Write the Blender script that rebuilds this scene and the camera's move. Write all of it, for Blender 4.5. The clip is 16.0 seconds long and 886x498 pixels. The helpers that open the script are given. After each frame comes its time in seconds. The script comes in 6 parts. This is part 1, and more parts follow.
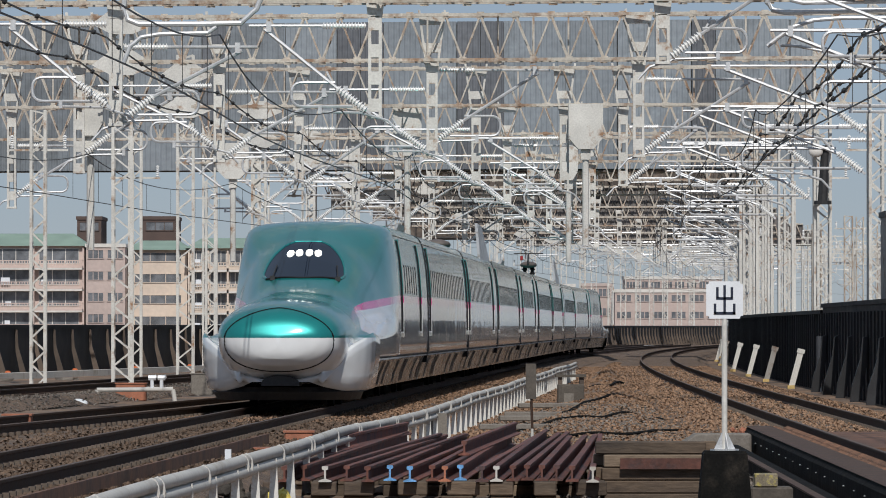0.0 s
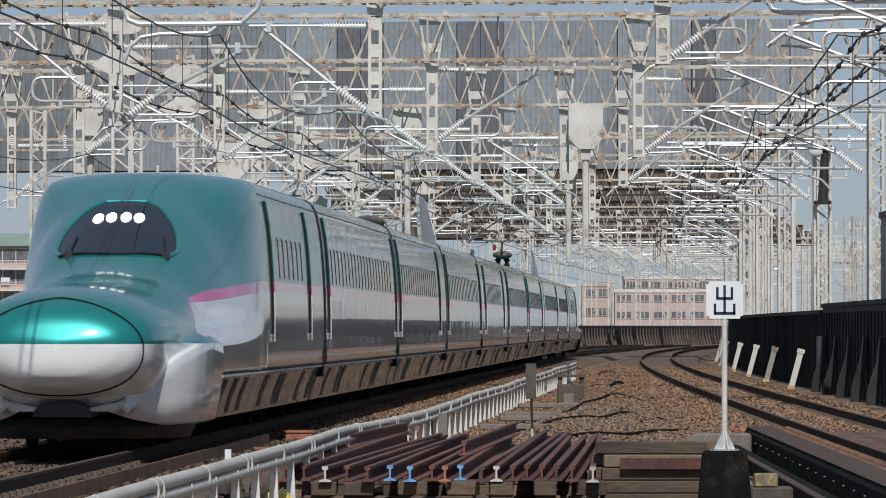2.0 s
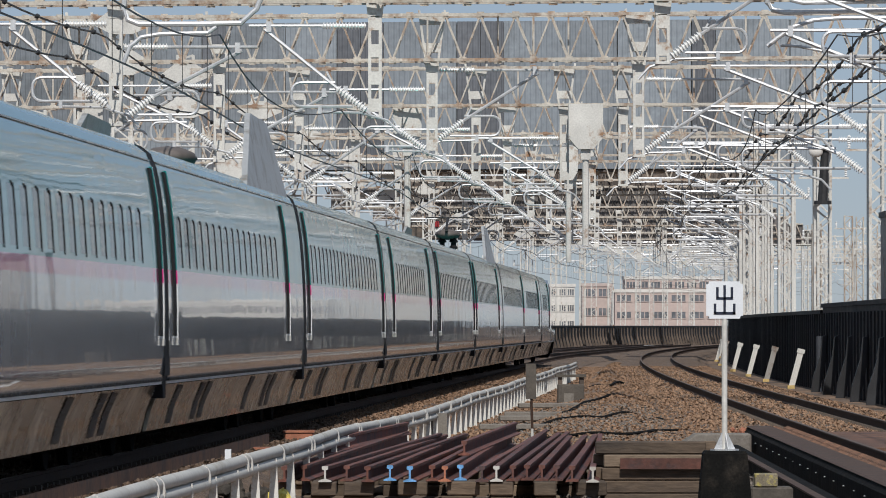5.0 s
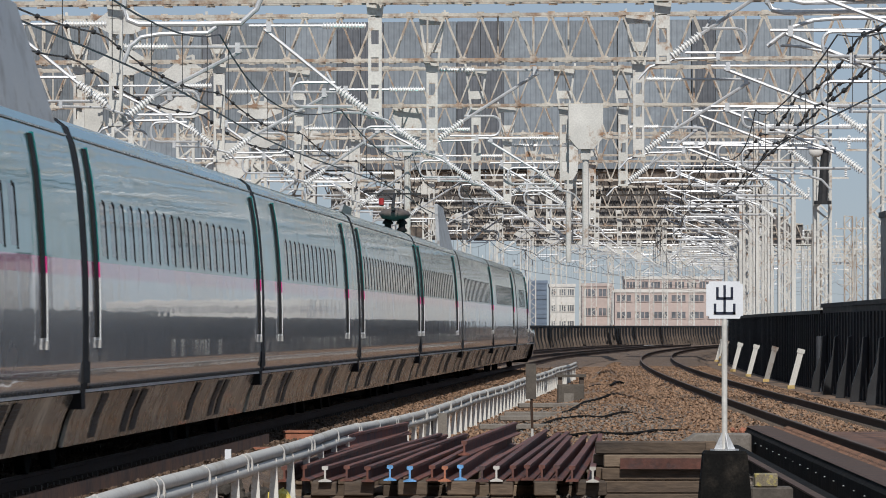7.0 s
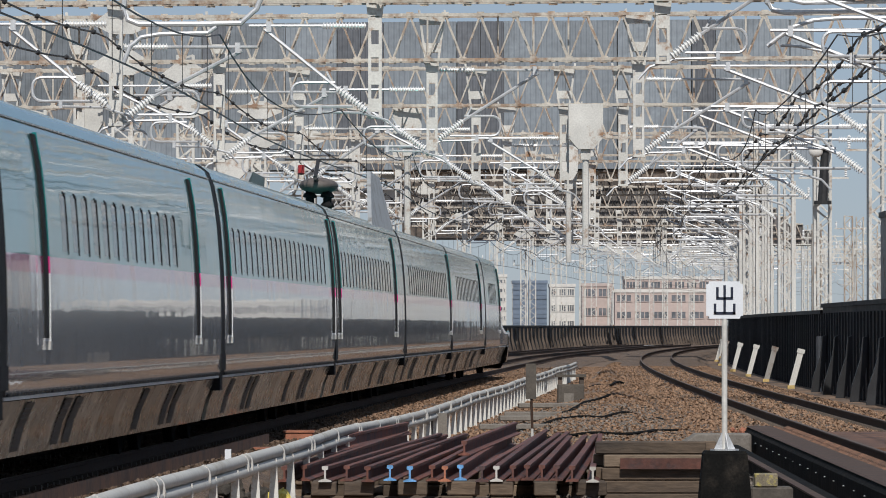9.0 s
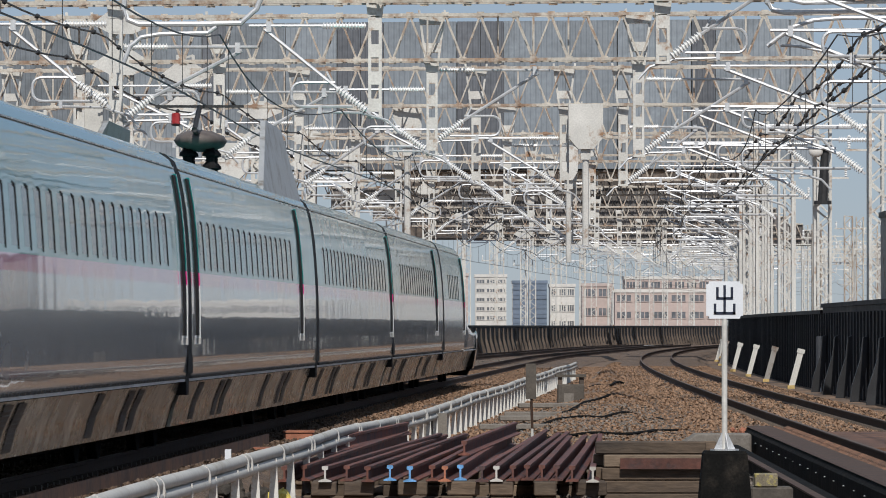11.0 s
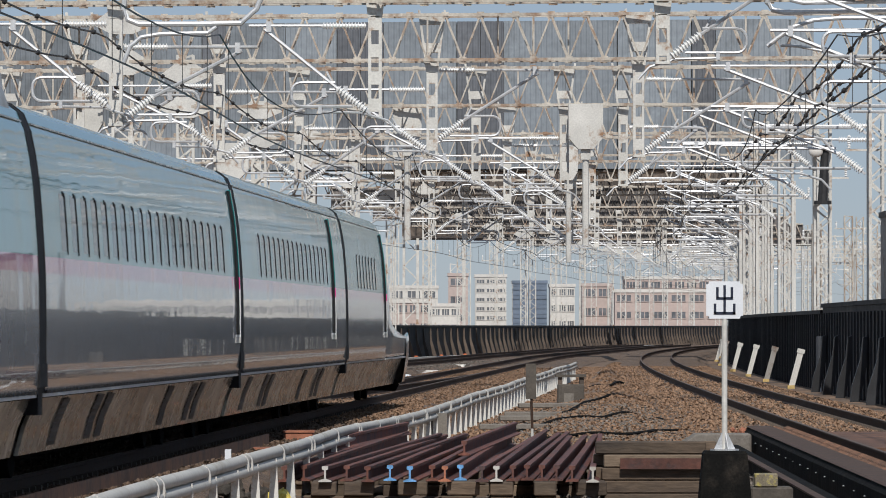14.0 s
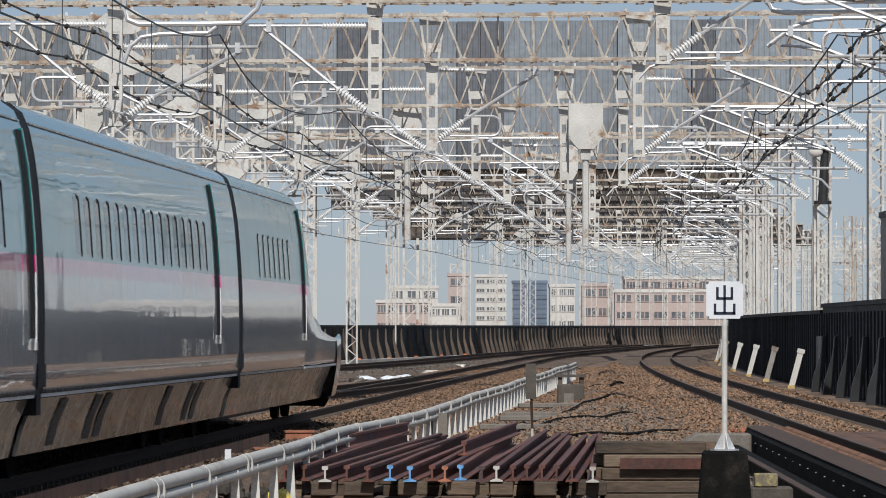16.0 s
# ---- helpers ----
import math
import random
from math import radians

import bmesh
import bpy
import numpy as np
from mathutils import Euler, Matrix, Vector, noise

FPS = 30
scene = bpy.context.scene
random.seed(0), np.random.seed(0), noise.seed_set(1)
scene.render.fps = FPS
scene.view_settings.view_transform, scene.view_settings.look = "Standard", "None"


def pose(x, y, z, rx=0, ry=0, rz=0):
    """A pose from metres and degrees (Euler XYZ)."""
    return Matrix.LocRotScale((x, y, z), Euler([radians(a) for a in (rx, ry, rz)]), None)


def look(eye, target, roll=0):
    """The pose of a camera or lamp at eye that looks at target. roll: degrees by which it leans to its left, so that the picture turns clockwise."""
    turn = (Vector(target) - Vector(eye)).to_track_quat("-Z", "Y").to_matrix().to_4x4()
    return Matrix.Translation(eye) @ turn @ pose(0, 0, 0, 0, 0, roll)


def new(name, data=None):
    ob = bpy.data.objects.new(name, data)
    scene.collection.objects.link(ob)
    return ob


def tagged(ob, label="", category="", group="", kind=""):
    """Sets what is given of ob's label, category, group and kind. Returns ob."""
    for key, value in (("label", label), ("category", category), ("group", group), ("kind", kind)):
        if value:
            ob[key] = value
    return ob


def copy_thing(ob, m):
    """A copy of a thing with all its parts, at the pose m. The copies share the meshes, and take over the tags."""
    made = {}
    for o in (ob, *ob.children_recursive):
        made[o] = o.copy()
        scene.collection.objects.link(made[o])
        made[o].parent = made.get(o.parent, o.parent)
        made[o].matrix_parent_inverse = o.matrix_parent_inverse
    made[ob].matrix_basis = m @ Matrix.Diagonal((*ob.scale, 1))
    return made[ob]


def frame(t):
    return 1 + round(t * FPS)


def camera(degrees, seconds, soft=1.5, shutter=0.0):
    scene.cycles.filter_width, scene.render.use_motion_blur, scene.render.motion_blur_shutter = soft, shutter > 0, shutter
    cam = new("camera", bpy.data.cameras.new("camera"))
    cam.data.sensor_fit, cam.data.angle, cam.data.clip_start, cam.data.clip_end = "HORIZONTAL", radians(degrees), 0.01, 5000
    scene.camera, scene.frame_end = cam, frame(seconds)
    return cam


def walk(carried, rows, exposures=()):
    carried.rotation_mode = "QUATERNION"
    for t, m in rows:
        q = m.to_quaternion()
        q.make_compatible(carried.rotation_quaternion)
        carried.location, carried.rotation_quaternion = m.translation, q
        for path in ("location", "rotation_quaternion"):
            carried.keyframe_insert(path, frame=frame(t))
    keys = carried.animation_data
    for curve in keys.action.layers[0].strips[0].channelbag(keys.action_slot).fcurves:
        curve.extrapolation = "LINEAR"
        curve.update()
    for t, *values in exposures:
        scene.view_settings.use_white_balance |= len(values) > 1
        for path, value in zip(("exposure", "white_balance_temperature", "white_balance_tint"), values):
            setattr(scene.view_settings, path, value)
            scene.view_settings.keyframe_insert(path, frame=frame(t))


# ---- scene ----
import functools

cam = camera(8.435, 16.0, soft=0.95, shutter=0.3)
EYE = (0.0, 0.0, 1.55)
AIM = (0.0, 1063.2, 15.25)
walk(cam, [(0.0, look(EYE, AIM)), (16.0, look(EYE, AIM))], exposures=[(0.0, -0.24), (2.0, -0.2), (4.0, -0.12), (16.0, -0.1)])

# ---- light ----
world = bpy.data.worlds.new("world")
scene.world = world
world.use_nodes = True
wn = world.node_tree.nodes
sky = wn.new("ShaderNodeTexSky")
sky.sky_type = "NISHITA"
sky.sun_disc = False
sky.sun_elevation = radians(46)
sky.sun_rotation = radians(177)
sky.altitude = 20
sky.air_density = 0.8
sky.dust_density = 0.1
sky.ozone_density = 3.0
wn["Background"].inputs[1].default_value = 0.089
tone = wn.new("ShaderNodeMix")
tone.data_type, tone.blend_type = "RGBA", "MULTIPLY"
tone.inputs[0].default_value = 1.0
tone.inputs[7].default_value = (0.76, 0.77, 0.92, 1)
world.node_tree.links.new(sky.outputs[0], tone.inputs[6])
haze = wn.new("ShaderNodeMix")
haze.data_type = "RGBA"
haze.inputs[0].default_value = 0.62
haze.inputs[7].default_value = (3.65, 4.5, 5.4, 1)
world.node_tree.links.new(tone.outputs[2], haze.inputs[6])
world.node_tree.links.new(haze.outputs[2], wn["Background"].inputs[0])
sun = new("sun", bpy.data.lights.new("sun", "SUN"))
sun.data.energy = 3.75
sun.data.angle = radians(0.53)
sun.data.color = (1.0, 0.955, 0.9)
sun.matrix_world = look((3.6, -62, 60), (0, 0, 0))


# ---- materials ----
def material(name, base, rough=0.6, metal=0.0, var=0.25, scale=6.0, fine=60.0, bump=0.15, stain=None, amount=0.5,
             stain_scale=2.0, coat=0.0, per=0.0, spec=0.5, coords="Object", stretch=(1, 1, 1), bump_distance=0.02):
    """A surface with grain at two scales, optional stains of another colour, and relief."""
    m = bpy.data.materials.new(name)
    m.use_nodes = True
    nt = m.node_tree
    n, l = nt.nodes, nt.links
    b = n["Principled BSDF"]
    b.inputs["Metallic"].default_value = metal
    b.inputs["Coat Weight"].default_value = coat
    b.inputs["Coat Roughness"].default_value = 0.03
    b.inputs["Specular IOR Level"].default_value = spec
    tc = n.new("ShaderNodeTexCoord")
    mp = n.new("ShaderNodeMapping")
    mp.inputs["Scale"].default_value = stretch
    l.new(tc.outputs[coords], mp.inputs[0])
    big = n.new("ShaderNodeTexNoise")
    big.inputs["Scale"].default_value = scale
    big.inputs["Detail"].default_value = 5
    small = n.new("ShaderNodeTexNoise")
    small.inputs["Scale"].default_value = fine
    small.inputs["Detail"].default_value = 3
    l.new(mp.outputs[0], big.inputs["Vector"])
    l.new(mp.outputs[0], small.inputs["Vector"])
    ramp = n.new("ShaderNodeMapRange")
    ramp.inputs["From Min"].default_value, ramp.inputs["From Max"].default_value = 0.3, 0.7
    ramp.inputs["To Min"].default_value, ramp.inputs["To Max"].default_value = 1 - var, 1 + var
    l.new(big.outputs["Fac"], ramp.inputs["Value"])
    ramp2 = n.new("ShaderNodeMapRange")
    ramp2.inputs["From Min"].default_value, ramp2.inputs["From Max"].default_value = 0.3, 0.7
    ramp2.inputs["To Min"].default_value, ramp2.inputs["To Max"].default_value = 1 - var * 0.7, 1 + var * 0.7
    l.new(small.outputs["Fac"], ramp2.inputs["Value"])
    mul = n.new("ShaderNodeMath")
    mul.operation = "MULTIPLY"
    l.new(ramp.outputs[0], mul.inputs[0])
    l.new(ramp2.outputs[0], mul.inputs[1])
    value = mul.outputs[0]
    if per:
        info = n.new("ShaderNodeObjectInfo")
        pr = n.new("ShaderNodeMapRange")
        pr.inputs["To Min"].default_value, pr.inputs["To Max"].default_value = 1 - per, 1 + per
        l.new(info.outputs["Random"], pr.inputs["Value"])
        geo = n.new("ShaderNodeNewGeometry")
        pi = n.new("ShaderNodeMapRange")
        pi.inputs["To Min"].default_value, pi.inputs["To Max"].default_value = 1 - per, 1 + per
        l.new(geo.outputs["Random Per Island"], pi.inputs["Value"])
        for socket in (pr.outputs[0], pi.outputs[0]):
            k = n.new("ShaderNodeMath")
            k.operation = "MULTIPLY"
            l.new(value, k.inputs[0])
            l.new(socket, k.inputs[1])
            value = k.outputs[0]
    colour = n.new("ShaderNodeMix")
    colour.data_type = "RGBA"
    colour.inputs[6].default_value = (*base, 1)
    if stain:
        sn = n.new("ShaderNodeTexNoise")
        sn.inputs["Scale"].default_value = stain_scale
        sn.inputs["Detail"].default_value = 8
        sn.inputs["Roughness"].default_value = 0.7
        l.new(mp.outputs[0], sn.inputs["Vector"])
        sr = n.new("ShaderNodeMapRange")
        sr.inputs["From Min"].default_value, sr.inputs["From Max"].default_value = 0.62 - amount * 0.3, 0.72 - amount * 0.2
        l.new(sn.outputs["Fac"], sr.inputs["Value"])
        colour.inputs[7].default_value = (*stain, 1)
        l.new(sr.outputs[0], colour.inputs[0])
    else:
        colour.inputs[0].default_value = 0
    tint = n.new("ShaderNodeVectorMath")
    tint.operation = "SCALE"
    l.new(colour.outputs[2], tint.inputs[0])
    l.new(value, tint.inputs["Scale"])
    l.new(tint.outputs[0], b.inputs["Base Color"])
    rr = n.new("ShaderNodeMapRange")
    rr.inputs["From Min"].default_value, rr.inputs["From Max"].default_value = 0.25, 0.75
    rr.inputs["To Min"].default_value, rr.inputs["To Max"].default_value = max(rough - 0.12 * rough, 0.02), min(rough * 1.15, 1)
    l.new(big.outputs["Fac"], rr.inputs["Value"])
    l.new(rr.outputs[0], b.inputs["Roughness"])
    if bump:
        bp = n.new("ShaderNodeBump")
        bp.inputs["Strength"].default_value = bump
        bp.inputs["Distance"].default_value = bump_distance
        l.new(small.outputs["Fac"], bp.inputs["Height"])
        l.new(bp.outputs[0], b.inputs["Normal"])
    return m


def livery(name, sweep_down):
    """Glossy train paint: green above, a magenta band, white below; the dividing line drops towards the nose."""
    m = bpy.data.materials.new(name)
    m.use_nodes = True
    n, l = m.node_tree.nodes, m.node_tree.links
    b = n["Principled BSDF"]
    tc = n.new("ShaderNodeTexCoord")
    sep = n.new("ShaderNodeSeparateXYZ")
    l.new(tc.outputs["Object"], sep.inputs[0])

    def smooth(lo, hi, a, c):
        r = n.new("ShaderNodeMapRange")
        r.interpolation_type = "SMOOTHSTEP"
        for key, v in zip(("From Min", "From Max", "To Min", "To Max"), (lo, hi, a, c)):
            r.inputs[key].default_value = v
        l.new(sep.outputs["Y"], r.inputs["Value"])
        return r.outputs[0]

    def compare(op, a, c):
        k = n.new("ShaderNodeMath")
        k.operation = op
        for i, v in enumerate((a, c)):
            if isinstance(v, (int, float)):
                k.inputs[i].default_value = v
            else:
                l.new(v, k.inputs[i])
        return k.outputs[0]

    line = compare("ADD", smooth(3.9, 6.6, 1.335, 1.86), smooth(6.0, 13.0, 0.0, 0.19)) if sweep_down else smooth(-2, -1, 2.05, 2.05)
    band = smooth(5.4, 8.2, 0.0, 0.15) if sweep_down else smooth(-2, -1, 0.16, 0.16)
    green = compare("GREATER_THAN", sep.outputs["Z"], compare("ADD", line, band))
    pink = compare("GREATER_THAN", sep.outputs["Z"], line)
    grime = n.new("ShaderNodeTexNoise")
    grime.inputs["Scale"].default_value = 1.3
    grime.inputs["Detail"].default_value = 6
    l.new(tc.outputs["Object"], grime.inputs["Vector"])
    gr = n.new("ShaderNodeMapRange")
    gr.inputs["From Min"].default_value, gr.inputs["From Max"].default_value = 0.3, 0.75
    gr.inputs["To Min"].default_value, gr.inputs["To Max"].default_value = 1.0, 0.82
    l.new(grime.outputs["Fac"], gr.inputs["Value"])
    m1, m2 = n.new("ShaderNodeMix"), n.new("ShaderNodeMix")
    m1.data_type = m2.data_type = "RGBA"
    m1.inputs[6].default_value = (0.8, 0.82, 0.83, 1)
    m1.inputs[7].default_value = (0.76, 0.03, 0.26, 1)
    l.new(pink, m1.inputs[0])
    l.new(m1.outputs[2], m2.inputs[6])
    m2.inputs[7].default_value = (0.01, 0.265, 0.255, 1)
    l.new(green, m2.inputs[0])
    tint = n.new("ShaderNodeVectorMath")
    tint.operation = "SCALE"
    l.new(m2.outputs[2], tint.inputs[0])
    l.new(gr.outputs[0], tint.inputs["Scale"])
    l.new(tint.outputs[0], b.inputs["Base Color"])
    gloss = n.new("ShaderNodeMapRange")
    gloss.inputs["To Min"].default_value, gloss.inputs["To Max"].default_value = 0.17, 0.38 if sweep_down else 0.3
    l.new(green, gloss.inputs["Value"])
    l.new(gloss.outputs[0], b.inputs["Roughness"])
    flake = n.new("ShaderNodeMath")
    flake.operation = "MULTIPLY"
    flake.inputs[1].default_value = 0.5
    l.new(green, flake.inputs[0])
    l.new(flake.outputs[0], b.inputs["Metallic"])
    b.inputs["Specular IOR Level"].default_value = 0.4
    b.inputs["Coat Weight"].default_value = 0.8
    b.inputs["Coat Roughness"].default_value = 0.09 if sweep_down else 0.03
    wave = n.new("ShaderNodeTexNoise")
    wave.inputs["Scale"].default_value = 0.55
    wave.inputs["Detail"].default_value = 2
    l.new(tc.outputs["Object"], wave.inputs["Vector"])
    bp = n.new("ShaderNodeBump")
    bp.inputs["Strength"].default_value = 0.45
    bp.inputs["Distance"].default_value = 0.02
    l.new(wave.outputs["Fac"], bp.inputs["Height"])
    l.new(bp.outputs[0], b.inputs["Coat Normal"])
    return m


def plain(name, base, rough=0.5, metal=0.0, emit=0.0):
    m = bpy.data.materials.new(name)
    m.use_nodes = True
    b = m.node_tree.nodes["Principled BSDF"]
    b.inputs["Base Color"].default_value = (*base, 1)
    b.inputs["Roughness"].default_value = rough
    b.inputs["Metallic"].default_value = metal
    if emit:
        b.inputs["Emission Color"].default_value = (1.0, 0.97, 0.88, 1)
        b.inputs["Emission Strength"].default_value = emit
    return m


PAINT = livery("train paint", False)
NOSE_PAINT = livery("nose paint", True)
GLASS_DARK = plain("tinted glass", (0.01, 0.016, 0.03), 0.03)
GLASS_DARK.node_tree.nodes["Principled BSDF"].inputs["Specular IOR Level"].default_value = 0.35
SIDE_GLASS = plain("side window glass", (0.02, 0.04, 0.04), 0.04)
SIDE_GLASS.node_tree.nodes["Principled BSDF"].inputs["Specular IOR Level"].default_value = 0.4
GAP = material("black rubber", (0.012, 0.012, 0.013), 0.65, var=0.3, spec=0.2)
SKIRT = material("dirty skirt metal", (0.13, 0.131, 0.115), 0.27, metal=0.25, per=0.35, var=0.45, scale=2.2, fine=7, stain=(0.42, 0.41, 0.35), amount=0.48,
                 stain_scale=1.1, coat=0.3, bump=0.3, bump_distance=0.03)
LEDGE = material("pale grey ledge", (0.74, 0.75, 0.75), 0.35, metal=0.0, var=0.15, scale=2)
PANTO = material("grey-brown moulded fairing", (0.13, 0.11, 0.1), 0.6, var=0.2)
DARK = material("dark machinery", (0.025, 0.025, 0.026), 0.55, var=0.35, scale=8)
LAMP = plain("headlight glow", (1, 1, 1), 0.3, emit=4)
WHITE_STEEL = material("weathered white steel paint", (0.6, 0.59, 0.55), 0.55, var=0.14, scale=1.1, fine=20, stain=(0.3, 0.17, 0.09), amount=0.22,
                       stain_scale=1.6, bump=0.2)
RUST_STEEL = material("rust-streaked cream steel paint", (0.52, 0.48, 0.415), 0.65, var=0.2, scale=0.8, fine=16, stain=(0.29, 0.185, 0.12), amount=0.5,
                      stain_scale=1.4, bump=0.25)
# duller and darker than the bright tube: shade is put into the colour
SHADED_STEEL = material("dull shaded galvanised steel", (0.3, 0.29, 0.27), 0.6, var=0.25, scale=1.0, stain=(0.16, 0.1, 0.07), amount=0.4)
# the far bridge's shade is part of this dark base colour
SHADED_BROWN = material("brown bridge steel darkened for shade", (0.1, 0.082, 0.07), 0.7, var=0.3, scale=0.5, fine=5, stain=(0.2, 0.16, 0.13), amount=0.35, stain_scale=0.6, per=0.25)
GALV = material("bright galvanised tube", (0.6, 0.61, 0.62), 0.52, metal=0.45, var=0.15, scale=4, bump=0.05)
PORCELAIN = material("white glazed porcelain", (0.82, 0.82, 0.8), 0.12, var=0.06, scale=9, coat=0.6, bump=0.0)
PANEL = material("grey-brown corrugated sheet", (0.2, 0.185, 0.175), 0.55, var=0.3, scale=0.35, fine=4, stain=(0.13, 0.12, 0.112), amount=0.45, stain_scale=0.5, bump=0.1)
FACADE = material("ribbed blue-grey cladding", (0.25, 0.282, 0.31), 0.6, var=0.14, scale=0.12, fine=3, stain=(0.17, 0.19, 0.205), amount=0.45, stain_scale=0.2, per=0.12, bump=0.1)
FACADE_DARK = material("dark ribbed cladding", (0.13, 0.14, 0.155), 0.6, var=0.2, scale=0.15, fine=3, per=0.12, bump=0.1)
WIRE = material("blackened copper wire", (0.03, 0.03, 0.032), 0.5, var=0.2)
RAIL = material("rusty rail steel", (0.06, 0.037, 0.027), 0.75, metal=0.05, spec=0.2, var=0.3, scale=5, fine=40, bump=0.2)
RAIL_TOP = material("worn rail head", (0.12, 0.09, 0.072), 0.6, metal=0.3, var=0.2, scale=3)
OLD_RAIL = material("red-brown stored rail", (0.12, 0.043, 0.029), 0.62, var=0.35, scale=3, fine=25, stain=(0.06, 0.035, 0.035), amount=0.5, per=0.25)
SLEEPER = material("concrete sleeper", (0.14, 0.11, 0.087), 0.85, var=0.25, scale=4, fine=40, per=0.15, bump=0.3)
BALLAST = material("brown ballast stone", (0.17, 0.118, 0.083), 0.95, var=0.5, scale=9, fine=28, stain=(0.12, 0.092, 0.075), amount=0.5, stain_scale=2.2,
                   bump=1.0, coords="Object", bump_distance=0.06)
STONE = material("ballast chips", (0.27, 0.168, 0.105), 0.92, var=0.25, scale=12, fine=60, per=0.22, bump=0.4)
# darker copy of the brown chips for the near beds
STONE_DARK = material("darker brown ballast chips", (0.145, 0.098, 0.068), 0.92, var=0.25, scale=12, fine=60, per=0.22, bump=0.4)
STONE_GREY = material("grey ballast chips", (0.17, 0.15, 0.13), 0.92, var=0.25, scale=12, fine=60, per=0.25, bump=0.4)
GROUND = material("dusty viaduct deck", (0.2, 0.13, 0.085), 0.95, var=0.35, scale=0.6, fine=9, stain=(0.1, 0.09, 0.08), amount=0.5, stain_scale=0.25, bump=0.6)
BLACK_WALL = material("black noise barrier sheet", (0.008, 0.0085, 0.011), 0.6, var=0.4, scale=0.7, fine=7, stain=(0.02, 0.017, 0.015), amount=0.3, spec=0.2)
WALL_RIB = material("dark barrier rib", (0.018, 0.019, 0.022), 0.5, var=0.4, scale=1.5, per=0.4)
RIB = material("brown barrier stay", (0.12, 0.09, 0.07), 0.65, var=0.35, scale=1.5, per=0.3)
CONCRETE = material("weathered concrete", (0.21, 0.19, 0.165), 0.9, var=0.2, scale=2, fine=25, stain=(0.14, 0.125, 0.11), amount=0.5, bump=0.35)
PALE_PIPE = material("pale grey cable duct", (0.5, 0.49, 0.46), 0.6, var=0.1, scale=0.8, fine=14, stain=(0.36, 0.33, 0.28), amount=0.3, stain_scale=0.9)
WOOD = material("weathered timber sleeper", (0.1, 0.072, 0.05), 0.85, var=0.35, scale=2.5, fine=30, stain=(0.06, 0.045, 0.035), amount=0.5, per=0.35,
                stretch=(0.25, 1, 1), bump=0.5)
PALE_WOOD = material("fresh-cut timber end", (0.135, 0.1, 0.07), 0.85, var=0.3, scale=3, fine=30, per=0.3, stretch=(0.3, 1, 1), bump=0.4)
SIGN_WHITE = material("white enamel plate", (0.74, 0.77, 0.8), 0.35, var=0.06, scale=3, bump=0.02)
INK = plain("blue-black lettering", (0.012, 0.018, 0.04), 0.5)
BLACK_BASE = material("tarred concrete block", (0.008, 0.008, 0.0075), 0.85, var=0.4, scale=3, fine=40, stain=(0.022, 0.019, 0.016), amount=0.3, spec=0.1)
BLUE_PAINT = material("blue paint mark", (0.13, 0.33, 0.62), 0.6, var=0.25, scale=20)
DEEP_RED = material("dull red glaze", (0.32, 0.02, 0.02), 0.4, var=0.2)
ORANGE = material("orange paint", (0.62, 0.17, 0.06), 0.6, var=0.25, scale=14)
YELLOW = material("faded yellow paint", (0.5, 0.36, 0.14), 0.55, var=0.2, scale=14)
BOX_GREY = material("brown-stained grey concrete", (0.095, 0.083, 0.07), 0.9, var=0.3, scale=4, fine=30, stain=(0.07, 0.06, 0.05), amount=0.5)
CABINET = material("blue-grey cabinet paint", (0.05, 0.055, 0.065), 0.5, var=0.15, scale=3)
BEAM_TOP = material("dusty brown steel", (0.085, 0.06, 0.05), 0.8, var=0.3, scale=2, fine=20, spec=0.2)
LICHEN = material("lichen-spotted timber", (0.2, 0.17, 0.12), 0.9, var=0.3, scale=6, stain=(0.5, 0.42, 0.08), amount=0.35, stain_scale=14)
SACK_DARK = material("dark dirty sacking", (0.05, 0.043, 0.036), 0.9, var=0.4, scale=5, fine=40)
YELLOW_BAG = material("yellow plastic film", (0.62, 0.5, 0.1), 0.45, var=0.15, scale=8)
BRICK_BOX = material("red-brown painted box", (0.33, 0.13, 0.075), 0.7, var=0.25, scale=4)
BEIGE = material("beige render", (0.6, 0.48, 0.43), 0.9, var=0.08, scale=0.15, fine=2, bump=0.05)
CREAM = material("cream render", (0.66, 0.56, 0.47), 0.9, var=0.08, scale=0.15, fine=2, bump=0.05)
PINKISH = material("pinkish tile cladding", (0.5, 0.41, 0.375), 0.85, var=0.1, scale=0.2, fine=2, bump=0.05)
OFFWHITE = material("off-white concrete", (0.66, 0.64, 0.6), 0.85, var=0.1, scale=0.2, fine=2, bump=0.05)
GREEN_ROOF = material("green sheet roof", (0.24, 0.33, 0.27), 0.6, var=0.12, scale=0.4)
BLUE_GLASS = material("blue curtain glass", (0.17, 0.215, 0.28), 0.12, var=0.2, scale=0.3, bump=0)
ROOM_DARK = material("dim window glass", (0.15, 0.16, 0.175), 0.12, var=0.4, scale=0.8, bump=0)
BROWN = material("dark brown cladding", (0.1, 0.07, 0.06), 0.8, var=0.15, scale=0.5)


# ---- mesh helpers ----
def mesh_of(bm, name, smooth=False):
    me = bpy.data.meshes.new(name)
    bmesh.ops.recalc_face_normals(bm, faces=bm.faces)
    bm.to_mesh(me)
    bm.free()
    if smooth:
        for p in me.polygons:
            p.use_smooth = True
    return me


def part(name, bm, mat, parent=None, label="", smooth=False):
    me = mesh_of(bm, name, smooth) if isinstance(bm, bmesh.types.BMesh) else bm
    if not me.materials:
        me.materials.append(mat)
    ob = new(name, me)
    ob.parent = parent
    if label:
        ob["label"] = label
    return ob


